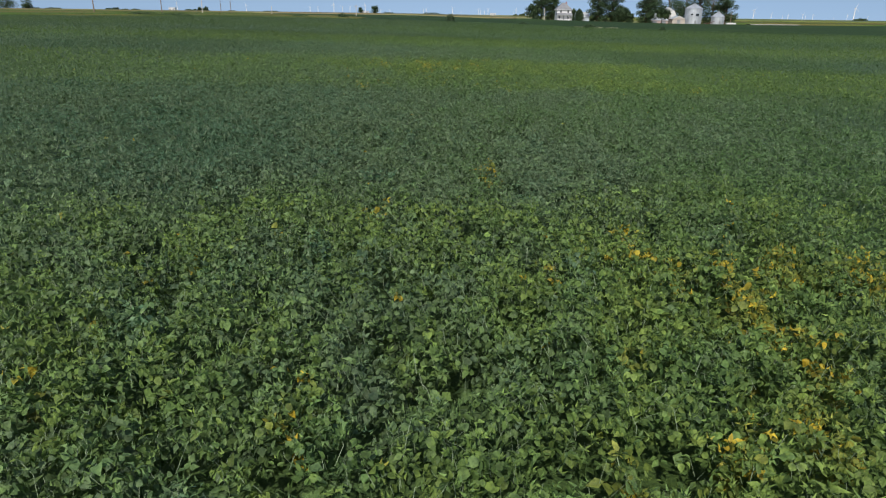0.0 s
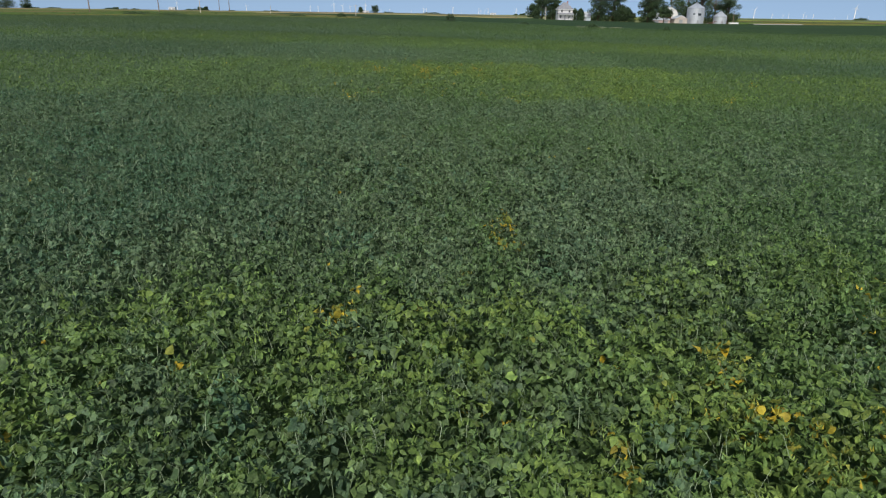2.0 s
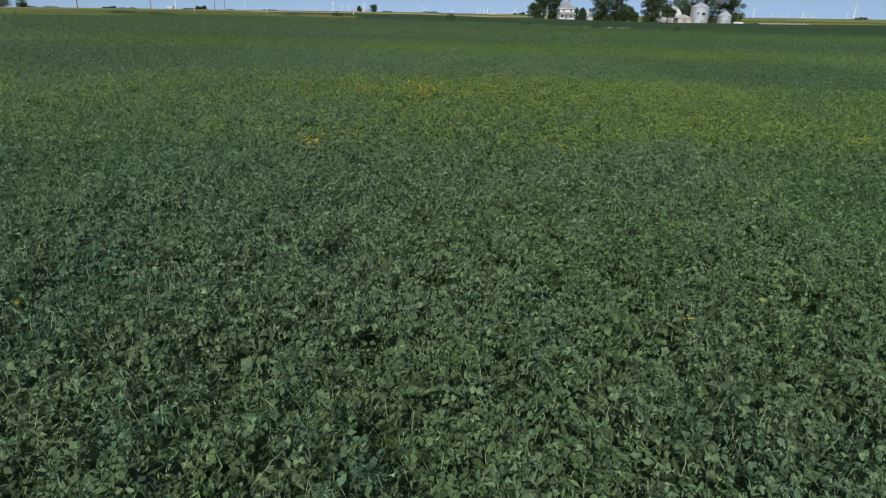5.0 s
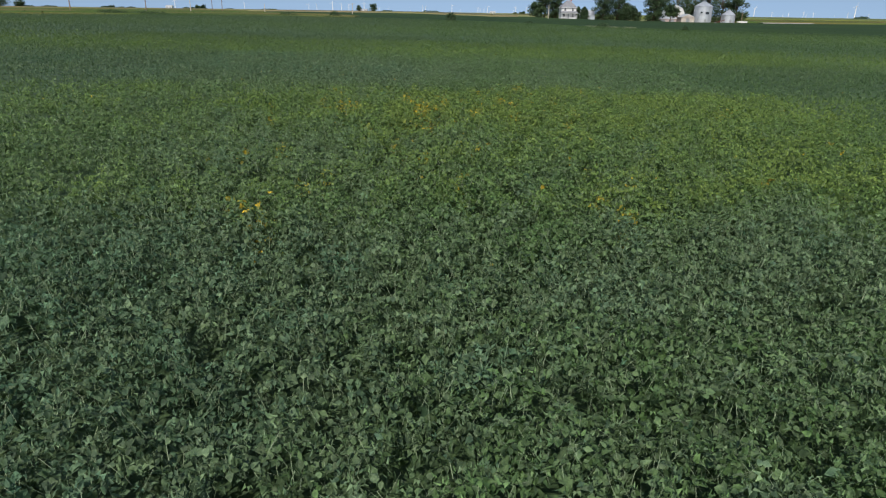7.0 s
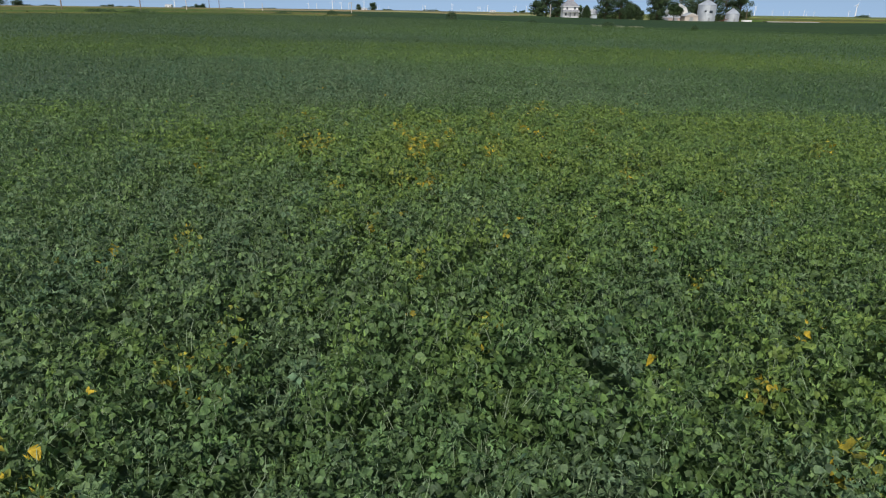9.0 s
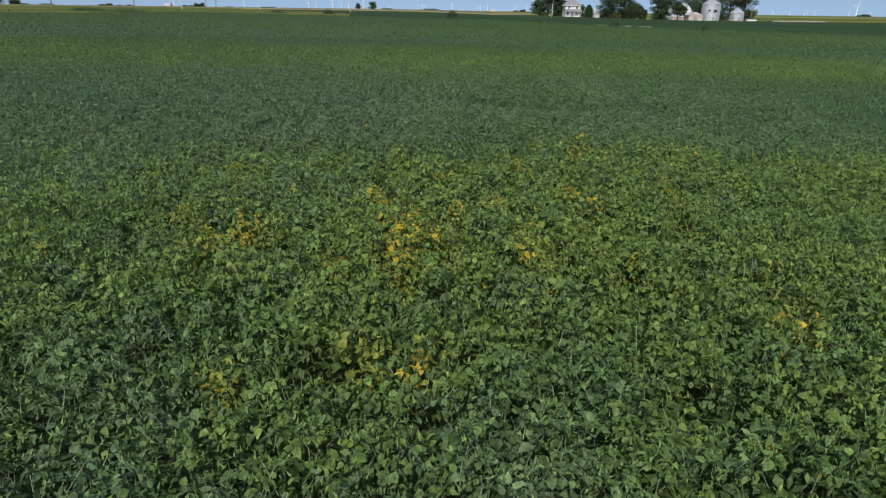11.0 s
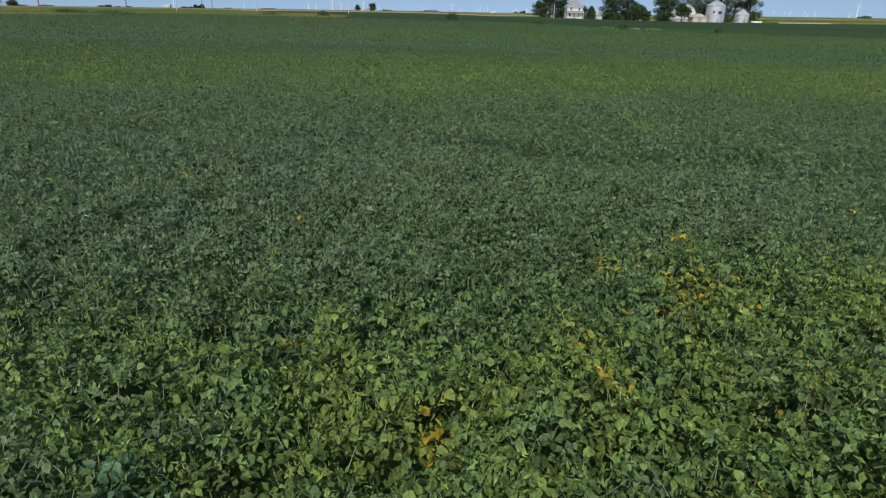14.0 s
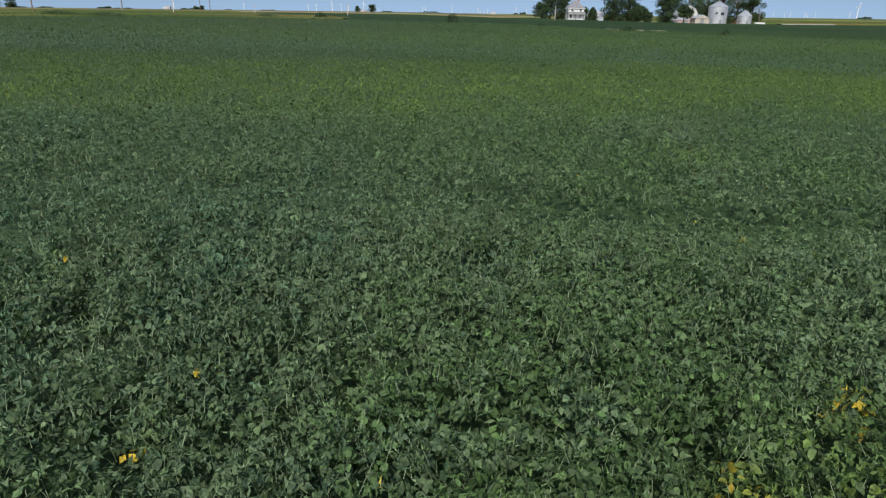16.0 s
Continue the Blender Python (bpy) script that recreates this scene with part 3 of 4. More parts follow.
def turned_leaves():
    """Single turned leaves that lie open on top of the crop, each a part of the field."""
    meshes = []
    for k, (ripe, own) in enumerate(((0.95, 0.4), (0.78, 0.5), (0.70, 0.55), (0.60, 0.6))):
        one = np.zeros(1)
        v, f, t = leaf_batch(one, one, one, one, one, one, np.array([0.085]), np.array([(ripe, own, 0.3)]), 8)
        v[:, 2] += 0.02 * np.sin(v[:, 1] * 60 + k)
        meshes.append(raw_mesh("turned_leaf", v, f, SOY, t))
    count = 0
    for a, b, k in GOLD:
        for _ in range(int(1.35 * k + rng.random())):
            r = 0.03 + 0.018 * k
            x, y = a + rng.normal(0, r), b + rng.normal(0, r * 1.3)
            x1, y1 = np.array([x]), np.array([y])
            z = float((gz(x1, y1) + canopy(x1, y1))[0]) + 0.06 - rng.exponential(0.03)
            ob = part("leaf", meshes[count % 4], None, field)
            ob.matrix_local = pose(x, y, z, -35 + rng.normal(0, 28), rng.normal(0, 28), rng.normal(0, 70)) @ Matrix.Scale(rng.uniform(0.7, 1.15), 4)
            count += 1


turned_leaves()


# ---- crops and verges beyond the field ----
def crop_sheet(name, x0, x1, y_near, y_far, top, mat, label, category, blades, size, seed, rows=40, ripe=0.2):
    """A standing crop: a broken upper surface with a front face and loose blades on it."""
    rg = np.random.default_rng(seed)
    xs = np.linspace(x0, x1, 90)
    s = np.linspace(0, 1, rows) ** 1.6
    gx = np.tile(xs, (rows + 1, 1))
    near, far = y_near(xs), y_far(xs)
    gy = np.vstack([near[None], near[None] + (far - near)[None] * s[:, None]])
    gh = top * (0.82 + 0.2 * vnoise(gx, gy, max(2.0, size * 4), seed))
    gh[0] = 0.0
    v = np.c_[gx.ravel(), gy.ravel(), (gz(gx, gy) + gh).ravel()]
    w = len(xs)
    i = (np.arange(rows)[:, None] * w + np.arange(w - 1)).ravel()
    fx, fy = gx.ravel(), gy.ravel()
    tint = np.c_[ripe * np.clip(2 * vnoise(fx, fy, 22, seed + 1) - 0.55, 0, 1), 0.3 + 0.4 * vnoise(fx, fy, 4, seed + 2), vnoise(fx, fy, 40, seed + 3)]
    root = thing(name, Matrix(), label, category, kind="stuff")
    tagged(part("canopy", raw_mesh(name, v, np.c_[i, i + 1, i + w + 1, i + w], mat, tint), None, root), kind="stuff")
    u = rg.random(blades) ** 2.2
    bx = rg.uniform(x0, x1, blades)
    n0, n1 = y_near(bx), y_far(bx)
    by = n0 + (n1 - n0) * u
    bz = gz(bx, by) + top * rg.uniform(0.65, 0.95, blades)
    tint = np.c_[ripe * np.clip(2 * vnoise(bx, by, 22, seed + 1) - 0.55, 0, 1) * 1.2 * rg.random(blades), rg.random(blades), vnoise(bx, by, 40, seed + 3)]
    sz = size * rg.uniform(0.5, 1.3, blades)
    data = leaf_batch(bx, by, bz, rg.uniform(0, 6.28, blades), rg.uniform(-0.6, 0.4, blades), rg.normal(0, 0.4, blades), sz, tint, 2)
    tagged(part("blades", raw_mesh(name + "_blades", data[0], data[1], mat, data[2]), None, root), kind="stuff")
    return root


def flat(v):
    return lambda x: np.full_like(np.asarray(x, float), v)


def margin(x):
    """Line between the weedy verge and the dark beans."""
    return np.maximum(edge_y(x) + 1.5, np.where(x < -20, 182 + (-20 - x) * 2.55, 0))


crop_sheet("dark_bean_field", -164, 420, margin, lambda x: np.interp(x, [-164, 26, 48, 90, 150, 160, 420], [542, 545, 342, 338, 338, 335, 390]), 0.8, DARK_SOY,
           "dark green bean crop in front of the farmyard", "bean crop", 14000, 0.24, 31)
crop_sheet("ripe_corn_field", -1300, 60, flat(560), flat(1700), 1.8, CORN_DRY, "tan ripening corn standing beyond the road", "corn crop", 9000, 0.9, 41, ripe=0.35)
crop_sheet("green_corn_field", 150, 1500, flat(640), flat(1700), 1.7, CORN_GREEN, "yellow-green corn beyond the farm lane", "corn crop", 7000, 0.8, 51, ripe=0.5)
crop_sheet("rough_pasture", 158, 1000, lambda x: 396 + 0.05 * (x - 150), flat(632), 1.0, GRASS, "olive and brown rough grass behind the farm lane", "grass", 9000, 0.6, 57, ripe=0.9)
crop_sheet("verge_weeds", -700, -21, lambda x: edge_y(x) + 1.5, lambda x: np.where(x < -166, 545.0, margin(x) - 1.0), 1.25, GRASS, "tall mixed grass and weeds along the field margin", "grass", 16000, 0.42, 61, ripe=0.9)
crop_sheet("weed_strip", 3, 29, lambda x: edge_y(x) + 0.5, lambda x: edge_y(x) + 6.0, 0.95, SOY, "strip of tall green weeds between two bean fields", "weeds", 2500, 0.3, 77, ripe=0.2)
for x0, x1, back in ((31.2, 36.2, 0.4), (36.8, 39.0, 0.8)):
    crop_sheet("dry_grass_strip", x0, x1, lambda x: edge_y(x) + 3.0 + back * (x - x0), lambda x: edge_y(x) + 4.6 + back * (x - x0), 1.15, PALE_GRASS, "pale dry grass strip between two bean fields", "grass", 500, 0.3, 71)


def bush(x, y, w, h, seed, label):
    rg = np.random.default_rng(seed)
    root = thing("bush", pose(x, y, float(gz(x, y))), label, "bush", "bushes on the field margin")
    bm = bmesh.new()
    for a in range(5):
        d = rg.uniform(-1, 1, 2) * w * 0.3
        tube(bm, [(0, 0, 0), (d[0], d[1], h * 0.6)], [0.05, 0.015], 5)
    part("stem", bm, BARK, root)
    n = int(700 + 220 * w)
    q = rg.normal(0, 1, (n, 3))
    q /= np.linalg.norm(q, axis=1)[:, None]
    q *= rg.uniform(0.5, 1.0, n)[:, None] * (0.8 + 0.4 * vnoise(q[:, 0] * 3 + 9, q[:, 2] * 3, 1.0, seed))[:, None]
    data = leaf_batch(q[:, 0] * w / 2, q[:, 1] * w / 2, h * 0.5 + q[:, 2] * h * 0.5, rg.uniform(0, 6.28, n), rg.normal(0.2, 0.6, n), rg.normal(0, 0.6, n), np.full(n, 0.22), np.c_[0.15 * rg.random(n), rg.random(n), rg.random(n)], 2)
    part("foliage", raw_mesh("foliage", data[0], data[1], TREE_LEAF, data[2]), None, root)


bush(1.6, 184, 3.0, 3.0, 5, "dark round bush alone at the end of the soybeans")
bush(-26, 173, 3.0, 2.2, 6, "low dark bush on the weedy field margin")
bush(-36, 168, 5.0, 1.7, 7, "low dark bush on the weedy field margin")
bush(-66, 147, 7.0, 1.9, 14, "dark green clump of tall weeds on the field margin")
bush(-60, 150, 9.0, 1.7, 15, "dark green clump of tall weeds on the field margin")
bush(33.6, 156, 3.0, 1.8, 8, "low green bush in the grass strip")
bush(46.5, 143, 1.4, 1.6, 9, "low green bush in the grass strip")
bush(21, 180, 3.0, 1.5, 12, "low green bush in the weeds")


# ---- trees ----
def tree(x, y, w, h, seed, label, style="round", bare=0.0, group="farmyard trees", low=0.12):
    rg = np.random.default_rng(seed)
    root = thing("tree", pose(x, y, float(gz(x, y))), label, "tree", group)
    bm = bmesh.new()
    r = 0.018 * h + 0.1
    trunk_top = h * (0.95 if style == "conifer" else 0.6)
    tube(bm, [(0, 0, -0.2), (0.02 * h, 0, trunk_top * 0.5), (0, 0.02 * h, trunk_top)], [r * 1.3, r * 0.8, r * 0.25], 7)
    clumps = []
    if style == "conifer":
        for k in range(44):
            s = k / 43
            a = k * 2.4 + rg.uniform(0, 0.5)
            ln = w / 2 * min(1.0, 0.75 + 1.5 * s) * (1 - s ** 3) ** 0.7 * rg.uniform(0.7, 1.08)
            z = h * (0.03 + 0.93 * s)
            p = (math.cos(a) * ln, math.sin(a) * ln, z - 0.08 * ln)
            tube(bm, [(0, 0, z), p], [r * 0.3, 0.03], 4)
            for u in (0.35, 0.65, 0.95):
                clumps.append((p[0] * u, p[1] * u, z - 0.1 * ln * u, 0.55 + 0.2 * ln))
        clumps.append((0, 0, h * 0.97, 0.5))
    else:
        for k in range(22):
            a, up = k * 2.4 + rg.uniform(0, 0.6), rg.uniform(low, 0.97)
            ln = w / 2 * math.sqrt(max(0.03, 1 - ((up - 0.45) / 0.53) ** 2)) * rg.uniform(0.65, 0.95)
            z0 = h * (0.2 + 0.3 * up)
            p = (math.cos(a) * ln, math.sin(a) * ln, h * (0.02 + 0.93 * up))
            mid = (p[0] * 0.45, p[1] * 0.45, (z0 + p[2]) / 2)
            tube(bm, [(0, 0, z0), mid, p], [r * 0.45, r * 0.25, 0.03], 5)
            if rg.random() > bare:
                clumps.append((p[0] * 0.85, p[1] * 0.85, p[2], w * rg.uniform(0.13, 0.21) * (1.15 - 0.5 * up)))
                clumps.append((p[0] * 0.4, p[1] * 0.4, p[2] * 0.92, w * rg.uniform(0.13, 0.2)))
    part("trunk", bm, BARK, root)
    px, ts = [], []
    for cx, cy, cz, cr in clumps:
        m = int((46 if w > 5 else 60) + 17 * min(cr, 2.4) ** 2)
        q = rg.normal(0, 1, (m, 3))
        q *= (cr * rg.uniform(0.45, 1.05, m) / np.linalg.norm(q, axis=1))[:, None]
        px.append(q * (1, 1, 0.8) + (cx, cy, cz))
        own = rg.uniform(0.3, 0.7)
        ts.append(np.c_[np.full(m, 0.25 * rg.random() * own), np.clip(own + 0.25 * rg.standard_normal(m), 0, 1), np.full(m, rg.random())])
    p, t = np.concatenate(px), np.concatenate(ts)
    n = len(p)
    data = leaf_batch(p[:, 0], p[:, 1], np.maximum(p[:, 2], 0.3), rg.uniform(0, 6.28, n), rg.normal(0.5, 0.6, n), rg.normal(0, 0.6, n), np.full(n, 0.66 if w > 5 else 0.42), t, 2)
    part("crown", raw_mesh("crown", data[0], data[1], TREE_LEAF, data[2]), None, root)
    return root


BIG = "tall dark green leafy tree in the farmyard"
tree(49.5, 376, 9, 9.2, 101, "dark leafy tree at the edge of the farmyard")
tree(54.5, 380, 11, 17, 102, BIG)
tree(60.3, 378, 8.0, 24, 103, "tall narrow dark tree beside the white house", "conifer")
tree(70.2, 352, 4.0, 6.2, 104, "small dark narrow tree between house and shed", "conifer")
tree(73, 384, 6, 6.8, 105, "small leafy tree behind the shed")
tree(80.6, 356, 10.5, 27, 106, "tall dense evergreen in the farmyard", "conifer")
tree(89, 359, 12, 28, 107, "tall dense evergreen in the farmyard", "conifer")
tree(97.3, 358, 8, 7.2, 108, "low dark tree between evergreens")
tree(105.6, 353, 10, 27, 109, "tall dark evergreen near the barn", "conifer")
tree(111.6, 346, 9.5, 9.0, 110, "spreading leafy tree with a bare trunk in front of the barn", low=0.45)
tree(130, 392, 19, 24, 111, BIG)
tree(141, 396, 17, 25, 117, "tall leafy tree behind the grain bins")
tree(146, 388, 17, 23, 112, "tall leafy tree behind the grain bins")
tree(151, 381, 14, 21, 113, "half bare brownish tree behind the grain bins", bare=0.35)
tree(157, 377, 14, 18, 114, "tall leafy tree at the end of the farmyard")
tree(102, 390, 12, 10, 115, "leafy tree behind the farmyard")
tree(121, 396, 14, 20, 116, BIG)


# ---- farm buildings ----
def prism(x0, x1, y0, y1, z0, z1, along="x"):
    """A gable roof body."""
    bm = bmesh.new()
    if along == "x":
        c = (y0 + y1) / 2
        co = [(x0, y0, z0), (x0, y1, z0), (x0, c, z1), (x1, y0, z0), (x1, y1, z0), (x1, c, z1)]
    else:
        c = (x0 + x1) / 2
        co = [(x0, y0, z0), (x1, y0, z0), (c, y0, z1), (x0, y1, z0), (x1, y1, z0), (c, y1, z1)]
    v = [bm.verts.new(p) for p in co]
    for f in ((0, 1, 2), (3, 5, 4), (0, 3, 4, 1), (1, 4, 5, 2), (2, 5, 3, 0)):
        bm.faces.new([v[i] for i in f])
    bmesh.ops.recalc_face_normals(bm, faces=bm.faces)
    return bm


def window_at(root, x, z, w, h, y=0.0):
    win = part("window", boxed(x - w / 2 - 0.08, y - 0.06, z - 0.08, x + w / 2 + 0.08, y + 0.04, z + h + 0.08), WHITE_PAINT, root, "white painted window frame")
    part("pane", boxed(x - w / 2, y - 0.075, z, x - 0.03, y - 0.062, z + h), GLASS, win)
    part("pane", boxed(x + 0.03, y - 0.075, z, x + w / 2, y - 0.062, z + h), GLASS, win)


def farmhouse(x, y):
    root = thing("farmhouse", pose(x, y, float(gz(x, y))) @ Matrix.Diagonal((0.84, 0.84, 1.06, 1)), "white two-storey farmhouse with grey hipped roof and porch", "house")
    part("wall", boxed(-4.4, 0, 0, 4.4, 8.5, 5.35), WHITE_PAINT, root)
    bm = bmesh.new()
    lo = [bm.verts.new(p) for p in ((-5.0, -0.6, 5.3), (5.0, -0.6, 5.3), (5.0, 9.1, 5.3), (-5.0, 9.1, 5.3))]
    hi = [bm.verts.new(p) for p in ((-0.9, 3.6, 8.5), (0.9, 3.6, 8.5), (0.9, 4.9, 8.5), (-0.9, 4.9, 8.5))]
    for i in range(4):
        bm.faces.new((lo[i], lo[(i + 1) % 4], hi[(i + 1) % 4], hi[i]))
    bm.faces.new(hi)
    bm.faces.new(lo[::-1])
    roof = part("roof", bm, ROOF_GREY, root, "grey hipped shingle roof")
    part("chimney", boxed(1.4, 4.6, 6.5, 2.1, 5.3, 9.0), RED, roof, "brick-red chimney")
    part("eaves", boxed(-5.02, -0.62, 5.1, 5.02, 9.12, 5.296), WHITE_PAINT, roof)
    for wx in (-2.2, 2.4):
        window_at(root, wx, 3.9, 1.0, 1.1)
    for wx in (-2.8, 2.6):
        window_at(root, wx, 1.1, 1.0, 1.4)
    door = part("door", boxed(-0.5, -0.05, 0.5, 0.5, 0.03, 2.6), GALV_DARK, root)
    part("door_frame", boxed(-0.62, -0.03, 0.5, 0.62, 0.025, 2.72), WHITE_PAINT, door)
    porch = part("porch_roof", prism(-4.9, 4.9, -2.6, 2.6, 3.0, 3.75), ROOF_GREY, root, "grey porch roof")
    part("porch_beam", boxed(-4.7, -2.45, 2.75, 4.7, -2.2, 3.0), WHITE_PAINT, porch)
    part("porch_floor", boxed(-4.7, -2.5, 0.0, 4.7, -0.01, 0.45), WHITE_PAINT, root)
    for px in (-4.5, -2.3, 0, 2.3, 4.5):
        part("porch_post", boxed(px - 0.1, -2.42, 0.45, px + 0.1, -2.22, 2.75), WHITE_PAINT, root)
    for a, b in ((-4.4, -2.4), (2.4, 4.4)):
        part("porch_rail", boxed(a, -2.36, 1.2, b, -2.28, 1.3), WHITE_PAINT, root)


def gable_shed(name, x, y, w, d, eave, ridge, wall, roof, label, turn=0, along="x", doors=1):
    root = thing(name, pose(x, y, float(gz(x, y)), 0, 0, turn), label, "shed")
    part("wall", boxed(-w / 2, 0, 0, w / 2, d, eave), wall, root)
    part("roof", prism(-w / 2 - 0.25, w / 2 + 0.25, -0.3, d + 0.3, eave - 0.05, ridge, along), roof, root)
    if along == "y":
        bm = prism(-w / 2 + 0.05, w / 2 - 0.05, -0.305, 0.2, eave - 0.04, ridge - 0.25, "y")
        part("gable", bm, wall, root)
    for k in range(doors):
        dx = (k - (doors - 1) / 2) * w / max(doors, 1)
        door = part("door", boxed(dx - w * 0.14, -0.06, 0, dx + w * 0.14, 0.02, eave * 0.8), GALV_DARK if wall is not RED else WHITE_PAINT, root)
        part("track", boxed(dx - w * 0.2, -0.09, eave * 0.8, dx + w * 0.2, -0.01, eave * 0.8 + 0.12), wall, door)
    return root


def barn(x, y):
    root = thing("barn", pose(x, y, float(gz(x, y))) @ Matrix.Diagonal((0.64, 0.8, 0.95, 1)), "large white barn with pale metal roof behind trees", "barn")
    part("wall", boxed(-7, 0, 0, 7, 12, 5.0), WHITE_PAINT, root)
    prof = [(-7.0, 5.0), (-5.0, 7.4), (0, 9.2), (5.0, 7.4), (7.0, 5.0)]
    bm = bmesh.new()
    a = [bm.verts.new((px, 0.0, pz)) for px, pz in prof]
    b = [bm.verts.new((px, 12.0, pz)) for px, pz in prof]
    bm.faces.new(a)
    bm.faces.new(b[::-1])
    for i in range(5):
        bm.faces.new((a[i], b[i], b[(i + 1) % 5], a[(i + 1) % 5]))
    bmesh.ops.recalc_face_normals(bm, faces=bm.faces)
    gable = part("gable", bm, WHITE_PAINT, root)
    roof_bm = bmesh.new()
    for (x0, z0), (x1, z1) in zip(prof, prof[1:]):
        dx, dz = x1 - x0, z1 - z0
        ln = math.hypot(dx, dz)
        nx, nz = -dz / ln * 0.12, dx / ln * 0.12
        q = [roof_bm.verts.new((px, py, pz)) for py in (-0.35, 12.35) for px, pz in ((x0 + nx * 0.05, z0 + nz * 0.05), (x1 + nx * 0.05, z1 + nz * 0.05), (x1 + nx, z1 + nz), (x0 + nx, z0 + nz))]
        for f in ((0, 1, 2, 3), (7, 6, 5, 4), (0, 4, 5, 1), (1, 5, 6, 2), (2, 6, 7, 3), (3, 7, 4, 0)):
            roof_bm.faces.new([q[i] for i in f])
    bmesh.ops.recalc_face_normals(roof_bm, faces=roof_bm.faces)
    part("roof", roof_bm, ROOF_METAL, root)
    part("loft_door", boxed(-0.8, -0.2, 5.8, 0.8, -0.08, 7.6), GALV_DARK, gable)
    part("barn_door", boxed(-2, -0.14, 0, 2, 0.01, 3.6), RED, root)


def grain_bin(x, y, radius, eave, peak, label, openings=()):
    """A round corrugated bin with ribs, cone roof, cap, door and ladder."""
    root = thing("grain_bin", pose(x, y, float(gz(x, y))), label, "grain bin", "grain bins")
    prof = [(radius, -0.1)]
    rings = max(10, int(eave / 0.28))
    for k in range(rings):
        z = eave * (k + 0.5) / rings
        prof += [(radius + (0.05 if k % 2 else -0.02), z)]
    prof += [(radius, eave)]
    part("wall", turned(prof, 40), GALV, root, "corrugated galvanised steel wall")
    roof = part("roof", turned([(radius + 0.18, eave - 0.08), (radius + 0.18, eave), (0.55, peak - 0.35), (0.55, peak - 0.1)], 40), GALV, root)
    part("cap", turned([(0.7, peak - 0.12), (0.7, peak + 0.02), (0.1, peak + 0.22)], 16), GALV_DARK, roof)
    for k in range(20):
        a = 2 * math.pi * k / 20
        bm = tube(bmesh.new(), [(math.cos(a) * (radius + 0.15), math.sin(a) * (radius + 0.15), eave + 0.05), (math.cos(a) * 0.6, math.sin(a) * 0.6, peak - 0.32)], [0.05, 0.04], 4)
        part("roof_rib", bm, GALV, roof)
    for k in range(16):
        a = 2 * math.pi * k / 16
        part("stiffener", tube(bmesh.new(), [(math.cos(a) * (radius + 0.07), math.sin(a) * (radius + 0.07), 0), (math.cos(a) * (radius + 0.07), math.sin(a) * (radius + 0.07), eave)], [0.06, 0.06], 4), GALV, root)
    for ax, z, w, h in openings:
        fy = -math.sqrt(radius * radius - ax * ax) - 0.12
        pnl = part("hatch", boxed(ax - w / 2, fy - 0.05, z, ax + w / 2, fy + 0.4, z + h), GLASS, root, "dark square opening")
        part("hatch_frame", boxed(ax - w / 2 - 0.08, fy - 0.02, z - 0.08, ax + w / 2 + 0.08, fy + 0.38, z - 0.005), GALV_DARK, pnl)
    part("door", boxed(-0.45, -radius - 0.12, 0.3, 0.45, -radius + 0.2, 2.1), GALV_DARK, root)
    lx = radius * 0.72
    ly = -math.sqrt(radius ** 2 - lx ** 2) - 0.2
    ladder = part("ladder", boxed(lx - 0.25, ly, 0.5, lx - 0.2, ly + 0.05, eave), GALV_DARK, root)
    part("ladder_rail", boxed(lx + 0.2, ly, 0.5, lx + 0.25, ly + 0.05, eave), GALV_DARK, ladder)


farmhouse(62.6, 353)
gable_shed("garden_shed", 73.8, 358, 6.4, 8, 2.3, 4.9, PALE_BLUE, ROOF_METAL, "pale blue shed with grey metal roof")
barn(124.6, 376)
gable_shed("low_shed", 113.5, 356, 9.5, 5, 2.0, 3.2, PINKISH, ROOF_METAL, "low pale pinkish shed with grey roof under trees", doors=2)
gable_shed("tan_shed", 122.6, 352, 6.6, 7, 2.9, 4.4, TAN, ROOF_METAL, "small tan shed with pale gable roof", along="y")
grain_bin(132.7, 360, 4.3, 8.2, 10.8, "large galvanised grain bin with conical roof", ((-1.9, 4.9, 1.2, 0.7), (0.6, 4.4, 1.6, 1.2)))
grain_bin(145.2, 358, 3.2, 4.2, 6.8, "small galvanised grain bin with conical roof and vent")


def auger():
    root = thing("grain_auger", pose(0, 0, 0), "rusty red grain auger leaning on the small bin", "auger")
    g = float(gz(139, 353))
    part("tube", tube(bmesh.new(), [(137.2, 353.5, g + 0.6), (142.2, 354.0, g + 1.9)], [0.13, 0.13], 8), RUST, root)
    part("hopper", boxed(136.7, 353.0, g, 137.7, 354.0, g + 0.7), GALV_DARK, root)
    for s in (-0.7, 0.7):
        part("leg", tube(bmesh.new(), [(140.6, 353.7 + s, g), (140.6, 353.75, g + 1.5)], [0.05, 0.05], 5), RUST, root)


auger()


def tank_trailer(x, y):
    root = thing("trailer", pose(x, y, float(gz(x, y))), "low white trailer parked beside the small bin", "trailer")
    part("body", boxed(-2.3, -0.9, 0.55, 2.3, 0.9, 1.35, bevel=0.15), WHITE_PAINT, root)
    for wx in (-1.2, 1.2):
        for wy in (-0.85, 0.85):
            wheel = part("wheel", tube(bmesh.new(), [(wx, wy - 0.12, 0.32), (wx, wy + 0.12, 0.32)], [0.34, 0.34], 12), GLASS, root, "black rubber tyre")
            part("rim", tube(bmesh.new(), [(wx, wy - 0.13, 0.32), (wx, wy + 0.13, 0.32)], [0.17, 0.17], 8), GALV, wheel)


tank_trailer(149.2, 350)


